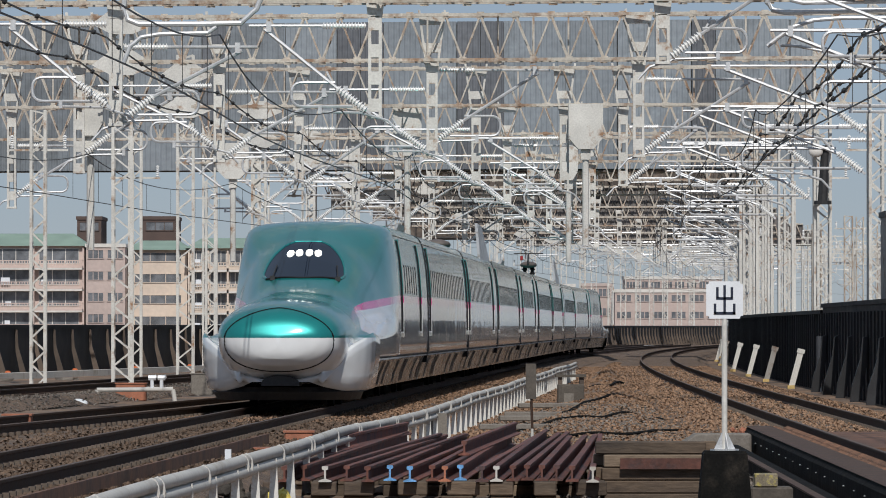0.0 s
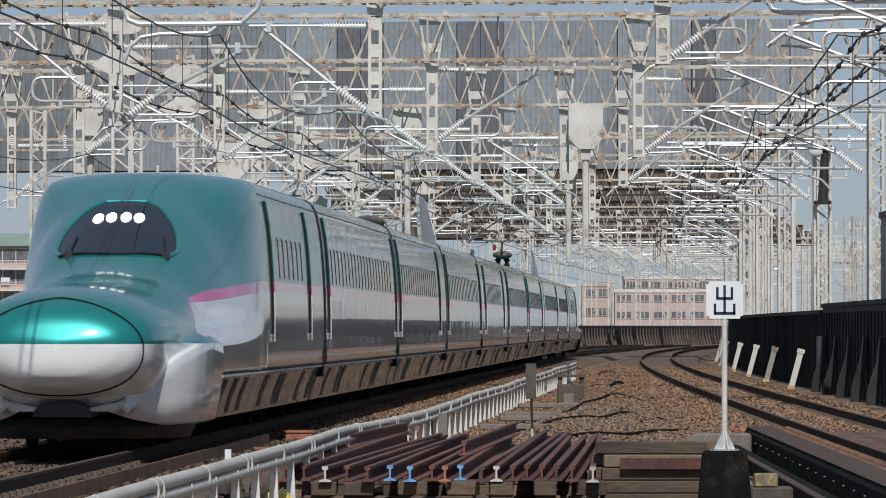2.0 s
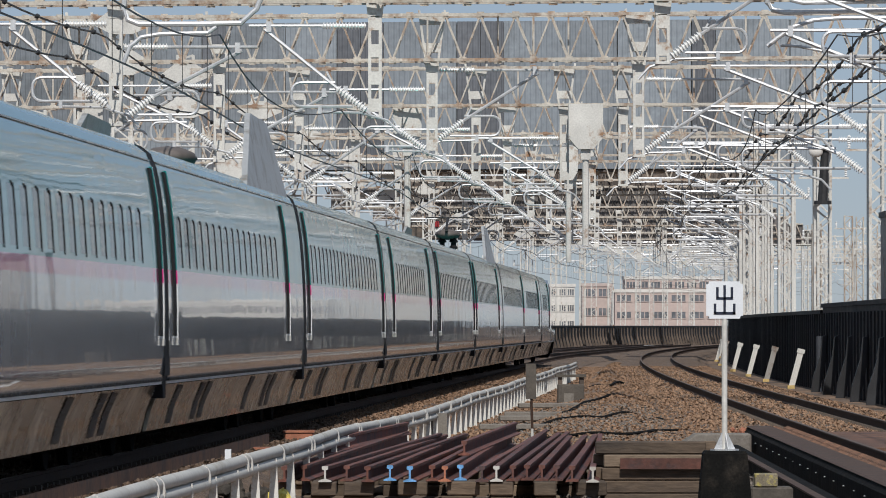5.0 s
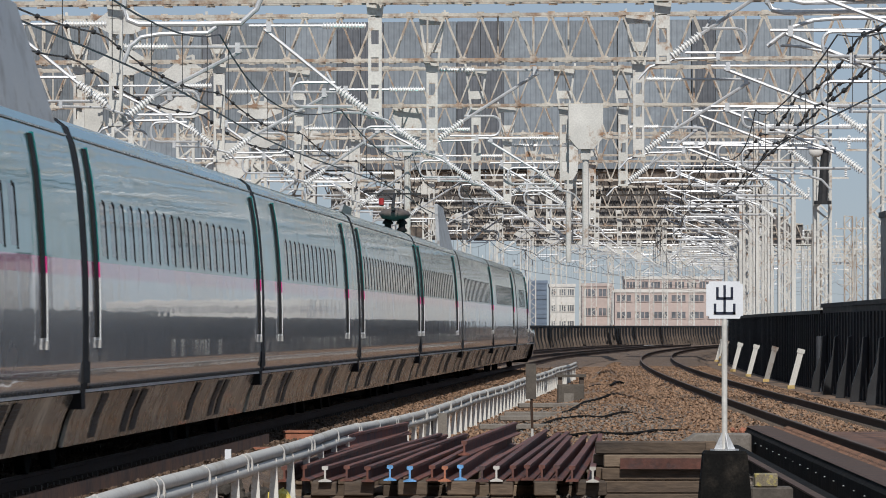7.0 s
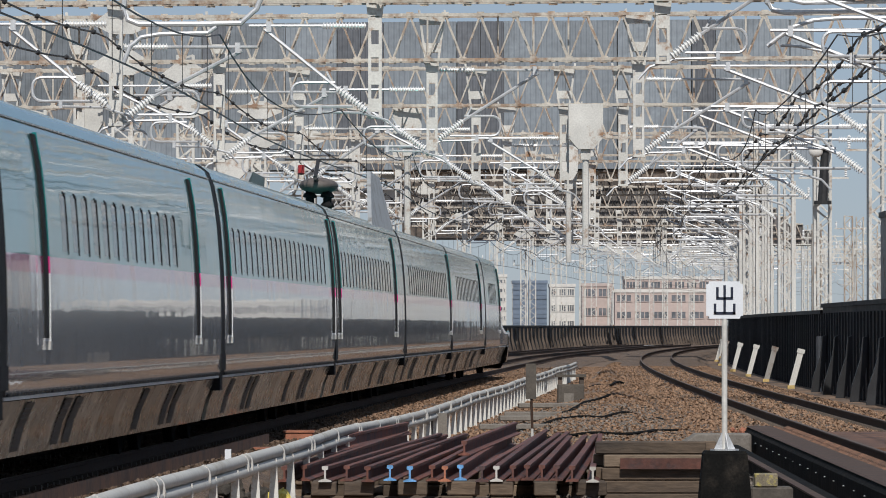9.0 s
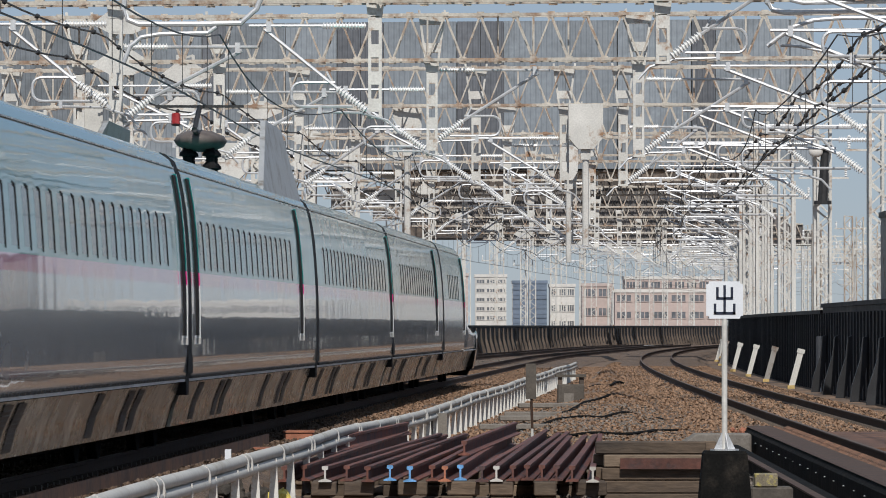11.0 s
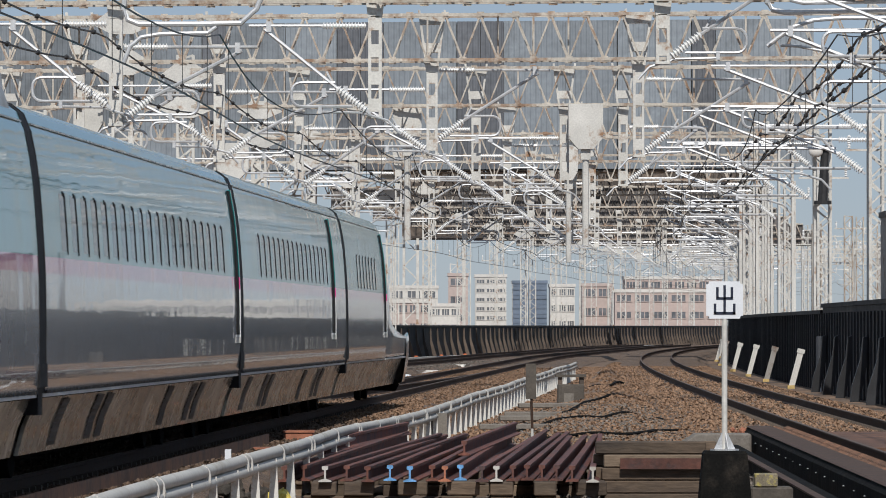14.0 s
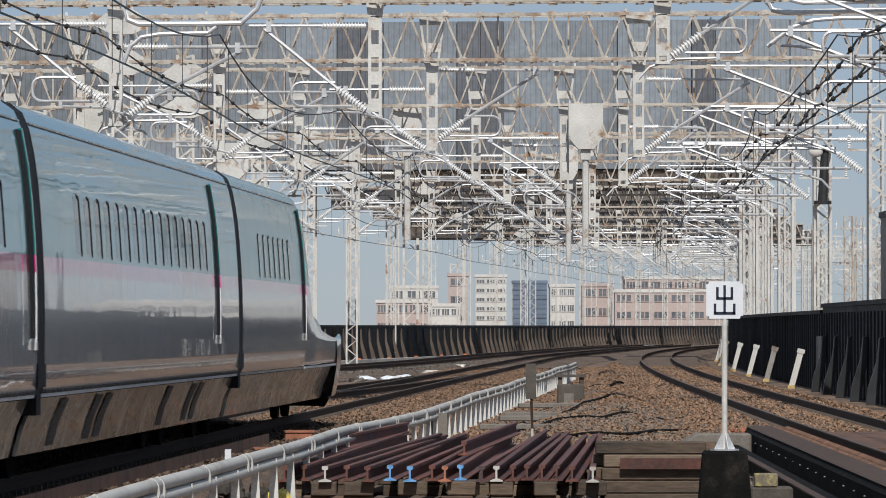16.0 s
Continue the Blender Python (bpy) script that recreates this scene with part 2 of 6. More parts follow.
def thing(name, label, category, group="", kind="", at=None):
    ob = tagged(new(name), label, category, group, kind)
    if at is not None:
        ob.matrix_world = at
    return ob


def box(bm, x0, x1, y0, y1, z0, z1, m=None):
    pts = [(x, y, z) for z in (z0, z1) for y in (y0, y1) for x in (x0, x1)]
    v = [bm.verts.new(m @ Vector(p) if m else p) for p in pts]
    for f in ((0, 2, 3, 1), (4, 5, 7, 6), (0, 1, 5, 4), (2, 6, 7, 3), (0, 4, 6, 2), (1, 3, 7, 5)):
        bm.faces.new([v[i] for i in f])


def bar(bm, p, q, r, sides=4, r2=None, turn=0.785):
    """A straight prism from p to q."""
    p, q = Vector(p), Vector(q)
    d = (q - p).normalized()
    a = d.cross(Vector((0, 0, 1)) if abs(d.z) < 0.95 else Vector((0, 1, 0))).normalized()
    c = d.cross(a)
    rings = []
    for o, rad in ((p, r), (q, r if r2 is None else r2)):
        rings.append([bm.verts.new(o + rad * (math.cos(turn + i * math.tau / sides) * a + math.sin(turn + i * math.tau / sides) * c)) for i in range(sides)])
    for i in range(sides):
        j = (i + 1) % sides
        bm.faces.new((rings[0][i], rings[0][j], rings[1][j], rings[1][i]))
    bm.faces.new(rings[0][::-1])
    bm.faces.new(rings[1])


def tube(bm, pts, r, sides=6):
    for p, q in zip(pts, pts[1:]):
        bar(bm, p, q, r, sides)


def hose(bm, pts, r, sides=6, closed=False):
    """A bent round bar in one skin."""
    pts = [Vector(p) for p in pts]
    n = len(pts)
    rings = []
    for i, p in enumerate(pts):
        d = (pts[(i + 1) % n if closed else min(i + 1, n - 1)] - pts[(i - 1) if closed else max(i - 1, 0)]).normalized()
        a = d.cross(Vector((0, 0, 1)) if abs(d.z) < 0.95 else Vector((0, 1, 0))).normalized()
        c = d.cross(a)
        rings.append([bm.verts.new(p + r * (math.cos(k * math.tau / sides) * a + math.sin(k * math.tau / sides) * c)) for k in range(sides)])
    for r0, r1 in zip(rings, rings[1:] + (rings[:1] if closed else [])):
        for k in range(sides):
            bm.faces.new((r0[k], r0[(k + 1) % sides], r1[(k + 1) % sides], r1[k]))
    if not closed:
        bm.faces.new(rings[0][::-1])
        bm.faces.new(rings[-1])


def sweep(bm, centres, outline, closed=True):
    """Carries an outline of (side, up) points along a line in the ground plane."""
    rings = []
    n = len(centres)
    for i, c in enumerate(centres):
        a, b2 = centres[max(i - 1, 0)], centres[min(i + 1, n - 1)]
        d = Vector((b2[0] - a[0], b2[1] - a[1], 0)).normalized()
        s = Vector((d.y, -d.x, 0))
        rings.append([bm.verts.new(Vector(c) + s * o[0] + Vector((0, 0, o[1]))) for o in outline])
    k = len(outline)
    for r0, r1 in zip(rings, rings[1:]):
        for i in range(k if closed else k - 1):
            bm.faces.new((r0[i], r0[(i + 1) % k], r1[(i + 1) % k], r1[i]))
    if closed:
        bm.faces.new(rings[0])
        bm.faces.new(rings[-1][::-1])


# ---- the plan: lines in metres from the camera's foot, y along the view ----
def main_line(y):
    x = -7.722 + 0.04087 * y + 1.2e-6 * y * y
    if y > 300:
        x += 0.00027 * (min(y, 353) - 300) ** 2 + 0.0286 * max(0, y - 353) + 0.0002 * max(0, y - 440) ** 2
    return x


def branch_line(y):
    return main_line(y) - (0.00028 * (212 - y) ** 2 if y < 212 else 0)


def far_line(y):
    a, b = -10.4 + 0.083 * (y - 161), main_line(y) - 4.1
    h = max(0.0, min(1.0, 0.5 + 0.5 * (b - a) / 3))
    return b * (1 - h) + a * h - 3 * h * (1 - h) * 0.5


def right_line(y):
    if y > 485:
        return right_line(485) + (y - 485) * 0.0935 + 0.0002 * (y - 485) ** 2
    return 0.718 + 4.5526 + 0.01432 * y - 3.519e-5 * y * y + 1.5766e-7 * y ** 3


LEFT_WALL = ((60, -38), (160, -26), (228, -17.0), (309, -6.2), (383, 2.0), (456, 8.4), (540, 16.0), (640, 27.0), (800, 48.0))


def left_wall(y):
    return float(np.interp(y, [p[0] for p in LEFT_WALL], [p[1] for p in LEFT_WALL]))


def right_wall(y):
    return right_line(y) + 3.95


def steps(a, b, d):
    return [a + (b - a) * i / max(1, round((b - a) / d)) for i in range(max(1, round((b - a) / d)) + 1)]


# ---- ground and tracks ----
def ground_z(x, y):
    z = -0.42
    if 50 < y < 520 and abs(x - main_line(y)) < 30:
        # a ridge of heaped ballast between the cable duct and the curving line
        mid = (main_line(y) + 4.6 + right_line(y) - 2.2) / 2
        half = max(0.5, (right_line(y) - main_line(y) - 6.4) / 2)
        u = (x - mid) / half
        if abs(u) < 1 and 84 < y < 330:
            rise = min(1, (y - 84) / 45) * min(1, max(0, (330 - y) / 80))
            z += 0.36 * (1 - u * u) * rise + (0.13 * noise.noise((x * 0.7, y * 0.13, 0)) + 0.05 * noise.noise((x * 2.1, y * 0.5, 7))) * rise
        z += 0.03 * noise.noise((x * 0.9, y * 0.5, 3.0))
    return z


def ground():
    bm = bmesh.new()
    ys = [-30, 20, 50] + steps(56, 200, 1.5) + steps(204, 500, 8) + [560, 640, 760, 900, 1200, 1800, 3000, 4800]
    xs = [-2500, -900, -300, -120, -60, -30, -20] + steps(-14, 14, 0.35) + [18, 24, 32, 45, 70, 120, 300, 900, 2500]
    grid = [[bm.verts.new((x, y, ground_z(x, y))) for x in xs] for y in ys]
    for a, b2 in zip(grid, grid[1:]):
        for i in range(len(xs) - 1):
            bm.faces.new((a[i], a[i + 1], b2[i + 1], b2[i]))
    return tagged(part("ground", bm, GROUND, smooth=True), "dusty brown gravel deck between the railway tracks", "ground", kind="structure")


def ballast_bed(line, y0, y1, half, name="ballast_bed"):
    bm = bmesh.new()
    ys = steps(y0, y1, 1.6)
    cols = [-half - 0.55, -half, -half * 0.62, -half * 0.3, 0, half * 0.3, half * 0.62, half, half + 0.55]
    rows = []
    for y in ys:
        row = []
        for i, c in enumerate(cols):
            z = -0.40 if i in (0, 8) else -0.185
            row.append(bm.verts.new((line(y) + c, y, z + 0.025 * noise.noise((c * 3, y * 1.7, 1)))))
        rows.append(row)
    for a, b2 in zip(rows, rows[1:]):
        for i in range(len(cols) - 1):
            bm.faces.new((a[i], a[i + 1], b2[i + 1], b2[i]))
    ob = part(name, bm, BALLAST, smooth=True)
    return tagged(ob, "long bed of brown crushed-stone railway ballast", "ballast", kind="structure")


RAIL_OUT = [(-0.07, -0.172), (0.07, -0.172), (0.07, -0.158), (0.011, -0.135), (0.011, -0.045), (0.034, -0.034), (0.034, -0.004), (0.026, 0.0), (-0.026, 0.0),
            (-0.034, -0.004), (-0.034, -0.034), (-0.011, -0.045), (-0.011, -0.135), (-0.07, -0.158)]


def track(line, y0, y1, label, sleepers_to):
    t = thing("railway_track", label, "railway track", kind="structure")
    for side in (-0.7525, 0.7525):
        bm = bmesh.new()
        pts = []
        for y in steps(y0, y1, 2.5):
            d = (line(y + 0.5) - line(y - 0.5))
            pts.append((line(y) + side, y - side * d, 0))
        sweep(bm, pts, RAIL_OUT)
        part("rail", bm, RAIL, t, "rust-brown steel rail")
        bm = bmesh.new()
        sweep(bm, pts, [(-0.028, -0.004), (0.028, -0.004), (0.024, 0.003), (-0.024, 0.003)])
        part("rail_head", bm, RAIL_TOP, t, "polished running surface")
    bm = bmesh.new()
    box(bm, -1.2, 1.2, -0.12, 0.12, -0.36, -0.176)
    for s in (-0.7525, 0.7525):
        for o in (-0.11, 0.11):
            box(bm, s + o - 0.035, s + o + 0.035, -0.05, 0.05, -0.176, -0.12)
    me = mesh_of(bm, "sleeper")
    me.materials.append(SLEEPER)
    count = 0
    y = y0
    far = bmesh.new()
    while y < sleepers_to:
        m = pose(line(y), y, 0, 0, 0, -math.degrees(math.atan(line(y + 0.5) - line(y - 0.5))))
        if count < 150:
            ob = part("sleeper", me, SLEEPER, t)
            ob.matrix_world = m
        else:
            box(far, -1.2, 1.2, -0.12, 0.12, -0.36, -0.176, m)
        count += 1
        y += 0.6
    if count >= 150:
        tagged(part("far_sleepers", far, SLEEPER, t), kind="stuff")
    else:
        far.free()
    return t


def chips(name, label, mat, places, seed, size=(0.025, 0.07)):
    """Loose broken stone lying on the beds."""
    rng = random.Random(seed)
    base = [(-1, -0.8, -0.5), (0.9, -1, -0.4), (1, 0.8, -0.6), (-0.8, 1, -0.5), (-0.5, -0.4, 0.8), (0.6, -0.3, 0.6), (0.2, 0.7, 0.75)]
    faces = [(0, 1, 5, 4), (1, 2, 6, 5), (2, 3, 6), (3, 0, 4, 6), (4, 5, 6)]
    vs, fs = [], []
    for x, y, z in places(rng):
        s = rng.uniform(*size)
        e = Euler((rng.uniform(0, 6), rng.uniform(0, 6), rng.uniform(0, 6))).to_matrix()
        k = len(vs)
        for b2 in base:
            v = e @ Vector((b2[0] * s, b2[1] * s * rng.uniform(0.6, 1), b2[2] * s))
            vs.append((x + v.x, y + v.y, z + v.z))
        fs += [[k + i for i in f] for f in faces]
    me = bpy.data.meshes.new(name)
    me.from_pydata(vs, [], fs)
    me.materials.append(mat)
    return tagged(new(name, me), label, "ballast", kind="stuff")


def barrier(line, y0, y1, z1, inward, label, name, rib_step, ribs):
    """A noise barrier: sheet with thickness, a cap and slanting stays on its track side."""
    w = thing(name, label, "noise barrier", kind="structure")
    pts = [(line(y), y, 0) for y in steps(y0, y1, 3)]
    bm = bmesh.new()
    sweep(bm, pts, [(-0.06, -0.42), (0.06, -0.42), (0.06, z1 - 0.1), (-0.06, z1 - 0.1)])
    part("sheet", bm, BLACK_WALL, w)
    bm = bmesh.new()
    sweep(bm, pts, [(-0.13, z1 - 0.12), (0.13, z1 - 0.12), (0.13, z1), (-0.13, z1)])
    part("cap", bm, BLACK_WALL, w, "black cap rail")
    if not ribs:
        return w
    bm = bmesh.new()
    k = inward
    outline = [(0.07, z1 - 0.18), (0.16, z1 - 0.2), (0.2, 0.75), (0.52, -0.3), (0.52, -0.42), (0.3, -0.42), (0.09, 0.6)]
    a = [bm.verts.new((k * o[0], -0.035, o[1])) for o in outline]
    b2 = [bm.verts.new((k * o[0], 0.035, o[1])) for o in outline]
    bm.faces.new(a)
    bm.faces.new(b2[::-1])
    for i in range(len(a)):
        j = (i + 1) % len(a)
        bm.faces.new((a[i], b2[i], b2[j], a[j]))
    me = mesh_of(bm, "stay")
    me.materials.append(RIB)
    y = y0
    while y < y1:
        ob = part("stay", me, RIB, w)
        sl = line(y + 1) - line(y - 1)
        ob.matrix_world = pose(line(y), y, 0, 0, 0, -math.degrees(math.atan(sl / 2)))
        y += rib_step
    return w


# ---- overhead line gantries ----
BEAM_LOW, BEAM_HIGH = 8.95, 10.2
PITCH = 0.49


def lattice(bm, x, y, z0, z1, w, step, r=0.043, rb=0.028):
    """A four-legged lattice mast."""
    h = w / 2
    for sx in (-h, h):
        for sy in (-h, h):
            bar(bm, (x + sx, y + sy, z0), (x + sx, y + sy, z1), r * 1.4)
    z, flip = z0, 1
    while z < z1 - 0.05:
        zz = min(z + step, z1)
        for s in (-h, h):
            bar(bm, (x - h * flip, y + s, z), (x + h * flip, y + s, zz), rb)
            bar(bm, (x + s, y - h * flip, z), (x + s, y + h * flip, zz), rb)
        flip = -flip
        z = zz


def insulator(bm, p, q, r=0.075, discs=9):
    """A ribbed porcelain rod, turned in one piece."""
    p, q = Vector(p), Vector(q)
    d = (q - p).normalized()
    a = d.cross(Vector((0, 0, 1)) if abs(d.z) < 0.95 else Vector((0, 1, 0))).normalized()
    c = d.cross(a)
    prof = [(0.0, 0.5)]
    for i in range(discs):
        prof += [((i + 0.2) / discs, 0.55), ((i + 0.3) / discs, 1.0), ((i + 0.5) / discs, 0.95), ((i + 0.8) / discs, 0.55)]
    prof.append((1.0, 0.5))
    n = 8
    rings = [[bm.verts.new(p.lerp(q, u) + k * r * (math.cos(math.tau * i / n) * a + math.sin(math.tau * i / n) * c)) for i in range(n)] for u, k in prof]
    for r0, r1 in zip(rings, rings[1:]):
        for i in range(n):
            bm.faces.new((r0[i], r0[(i + 1) % n], r1[(i + 1) % n], r1[i]))
    bm.faces.new(rings[0])
    bm.faces.new(rings[-1][::-1])


def bend(p, corner, q, r=0.3, n=5):
    """Points of a rounded corner."""
    p, c, q = Vector(p), Vector(corner), Vector(q)
    a = c + (p - c).normalized() * r
    b2 = c + (q - c).normalized() * r
    return [a.lerp(c, t).lerp(c.lerp(b2, t), t) for t in [i / n for i in range(n + 1)]]


def bracket(parent, x, y, z, side, reach=2.6, rise=2.1, fat=1.0, ext=0.0):
    """A hinged cantilever: diagonal strut and top tube on insulators, and a registration arm with a curled end."""
    s = side
    at = lambda a, c: Vector((x + a * s, y, z + c))
    for p, q, r, k in ((at(0.2, 0.12), at(0.86, 0.62), 0.105, 11), (at(0.2, rise), at(1.2, rise), 0.085, 14)):
        bm = bmesh.new()
        insulator(bm, p, q, r * fat, k)
        part("insulator", bm, PORCELAIN, parent, "white ribbed porcelain insulator")
    bm = bmesh.new()
    tube(bm, [at(0.84, 0.6), at(reach, rise - 0.08)], 0.045 * fat)
    bar(bm, at(0.1, 0.04), at(0.24, 0.15), 0.05)
    part("strut", bm, GALV, parent, "bright galvanised diagonal strut")
    bm = bmesh.new()
    tube(bm, [at(1.18, rise), at(reach + 0.35, rise)], 0.036 * fat)
    box(bm, x + s * (reach - 0.1) - 0.06, x + s * (reach - 0.1) + 0.06, y - 0.07, y + 0.07, z + rise - 0.14, z + rise + 0.1)
    part("top_tube", bm, GALV, parent, "bright galvanised top tube")
    bm = bmesh.new()
    a, b2, c, d = at(0.9, 0.75), at(1.9 + ext, 0.75), at(1.9 + ext, 0.2), at(0.5, 0.2)
    tube(bm, [a] + bend(a, b2, c, 0.26) + bend(b2, c, d, 0.26) + [d], 0.036 * fat)
    tube(bm, [at(1.2 + ext, 0.08), at(0.3 + ext, 0.06), at(-0.3 + ext, -0.12), at(-0.55 + ext, -0.4)], 0.03 * fat)
    bar(bm, at(1.25 + ext, 0.22), at(1.25 + ext, 0.04), 0.06)
    bar(bm, at(0.95, 0.72), at(1.1, 1.0), 0.03)
    part("registration_arm", bm, GALV, parent, "curled galvanised registration arm")


def drop_post(parent, x, y, low):
    """A hanging post: a tapering frame at the beam and a slotted box below."""
    bm = bmesh.new()
    top = BEAM_HIGH + 0.15
    zt = BEAM_LOW - 0.35
    for s in (-1, 1):
        for d in (-0.13, 0.13):
            bar(bm, (x + s * 0.36, y + d, top), (x + s * 0.13, y + d, zt), 0.045)
    for z, hw in ((BEAM_HIGH - 0.12, 0.33), (BEAM_LOW + 0.35, 0.25), (BEAM_LOW - 0.2, 0.17)):
        box(bm, x - hw, x + hw, y - 0.16, y + 0.16, z - 0.13, z + 0.13)
    for s in (-1, 1):
        box(bm, x + s * 0.12 - 0.035, x + s * 0.12 + 0.035, y - 0.15, y + 0.15, low, zt)
    z = zt
    while z > low + 0.1:
        box(bm, x - 0.09, x + 0.09, y - 0.14, y + 0.14, z - 0.3, z)
        z -= 0.62
    box(bm, x - 0.17, x + 0.17, y - 0.17, y + 0.17, low - 0.06, low)
    part("drop_post", bm, WHITE_STEEL, parent, "white slotted hanging post")


def gantry(y, left, right, wide, panels, posts, rust, seed):
    """One portal: lattice masts and a box-truss beam across all the tracks, set square to the line."""
    rng = random.Random(seed)
    turn = 0.13
    g = thing("catenary_gantry", "rust-streaked cream steel truss gantry carrying overhead line cantilevers", "gantry", "gantries over the tracks")
    yy = lambda x: y - turn * (x - main_line(y))
    mat = RUST_STEEL if rust else WHITE_STEEL
    ends = (min(wide, left) - 1.5, right + 1.5)
    for d, name in ((-0.4, "front_truss"), (0.4, "back_truss")):
        bm = bmesh.new()
        for z in (BEAM_LOW, BEAM_HIGH):
            bar(bm, (ends[0], yy(ends[0]) + d, z), (ends[1], yy(ends[1]) + d, z), 0.062)
        x, flip = ends[0], 0
        while x < ends[1] - 0.4:
            za, zb = (BEAM_LOW, BEAM_HIGH) if flip else (BEAM_HIGH, BEAM_LOW)
            bar(bm, (x, yy(x) + d, za), (x + PITCH, yy(x + PITCH) + d, zb), 0.032)
            # gusset plates at the joints
            box(bm, x - 0.1, x + 0.1, yy(x) + d - 0.03, yy(x) + d + 0.03, za - 0.08, za + 0.08)
            if flip and rng.random() < 0.22:
                bar(bm, (x, yy(x) + d, BEAM_LOW), (x, yy(x) + d, BEAM_HIGH), 0.035)
            x += PITCH
            flip = 1 - flip
        part(name, bm, mat, g)
    bm = bmesh.new()
    x = ends[0]
    while x < ends[1]:
        for z in (BEAM_LOW, BEAM_HIGH):
            bar(bm, (x, yy(x) - 0.4, z), (x, yy(x) + 0.4, z), 0.03)
        x += 1.44
    part("cross_tie", bm, mat, g)
    if panels:
        # ribbed sheets on the beam's far face, with a few missing
        x = ends[0]
        while x < ends[1] - 0.2:
            w = rng.choice((1.3, 1.9, 2.5))
            w = min(w, ends[1] - x)
            pb = bmesh.new()
            k = 0.0
            line = []
            while k < w + 0.1:
                line.append((x + k, 0.0 if int(k / 0.09) % 2 else 0.035))
                k += 0.045
            off = rng.uniform(0.0, 0.08)
            lo, hi = BEAM_LOW - 0.12, BEAM_HIGH + 0.02
            va = [pb.verts.new((a, yy(a) + 0.52 + off + b2, lo)) for a, b2 in line]
            vb = [pb.verts.new((a, yy(a) + 0.52 + off + b2, hi)) for a, b2 in line]
            for i in range(len(line) - 1):
                pb.faces.new((va[i], va[i + 1], vb[i + 1], vb[i]))
            part("sheet_panel", pb, PANEL, g, "grey-brown ribbed sheet panel")
            x += w + 0.01
    for x in [left, right] + ([wide] if wide < left - 1 else []):
        bm = bmesh.new()
        lattice(bm, x, yy(x), -0.4, BEAM_HIGH + 0.5, 0.52, 0.42)
        part("lattice_mast", bm, WHITE_STEEL, g, "white riveted lattice mast")
        if x != left:
            continue
        bm = bmesh.new()
        for z in (BEAM_LOW - 0.1, BEAM_HIGH - 0.2):
            v = [bm.verts.new((x + a, yy(x) - 0.47 + dd, z + b2)) for dd in (0, 0.05) for a, b2 in ((-0.85, 0), (-0.3, 0.42), (0.3, 0.42), (0.95, 0), (0.3, -0.28), (-0.3, -0.28))]
            bm.faces.new(v[:6])
            bm.faces.new(v[6:][::-1])
            for i in range(6):
                bm.faces.new((v[i], v[(i + 1) % 6], v[6 + (i + 1) % 6], v[6 + i]))
        part("gusset", bm, WHITE_STEEL, g, "white riveted gusset plate")
    for x, low, sides in posts:
        drop_post(g, x, yy(x), low)
        for s, dz in sides[:len(sides) if y < 300 else 1]:
            bracket(g, x, yy(x) - 0.05 - 0.25 * (s < 0), low + dz, s, reach=rng.uniform(2.4, 3.1), rise=rng.uniform(1.7, 2.15))
    return g


def section_box(parent, x, y, z, w, h):
    """A hanging white steel box with a stem, as at section points."""
    bm = bmesh.new()
    v = [bm.verts.new((x + a * w, y + d, z + c * h)) for d in (-0.3, 0.3) for a, c in ((-0.5, 0.5), (0.5, 0.5), (0.5, -0.25), (0.22, -0.5), (-0.22, -0.5), (-0.5, -0.25))]
    bm.faces.new(v[:6])
    bm.faces.new(v[6:][::-1])
    for i in range(6):
        bm.faces.new((v[i], v[(i + 1) % 6], v[6 + (i + 1) % 6], v[6 + i]))
    for a in (-0.47, 0.47):
        box(bm, x + a * w - 0.03, x + a * w + 0.03, y - 0.33, y - 0.3, z - h * 0.22, z + h * 0.5)
    part("section_box", bm, WHITE_STEEL, parent, "hanging white steel box")
    bm = bmesh.new()
    bar(bm, (x, y, z - h * 0.5), (x, y, z - h * 0.5 - 3.2), 0.11, 8)
    box(bm, x - 0.16, x + 0.16, y - 0.16, y + 0.16, z - h * 0.5 - 0.35, z - h * 0.5)
    part("stem", bm, WHITE_STEEL, parent, "white tubular stem")


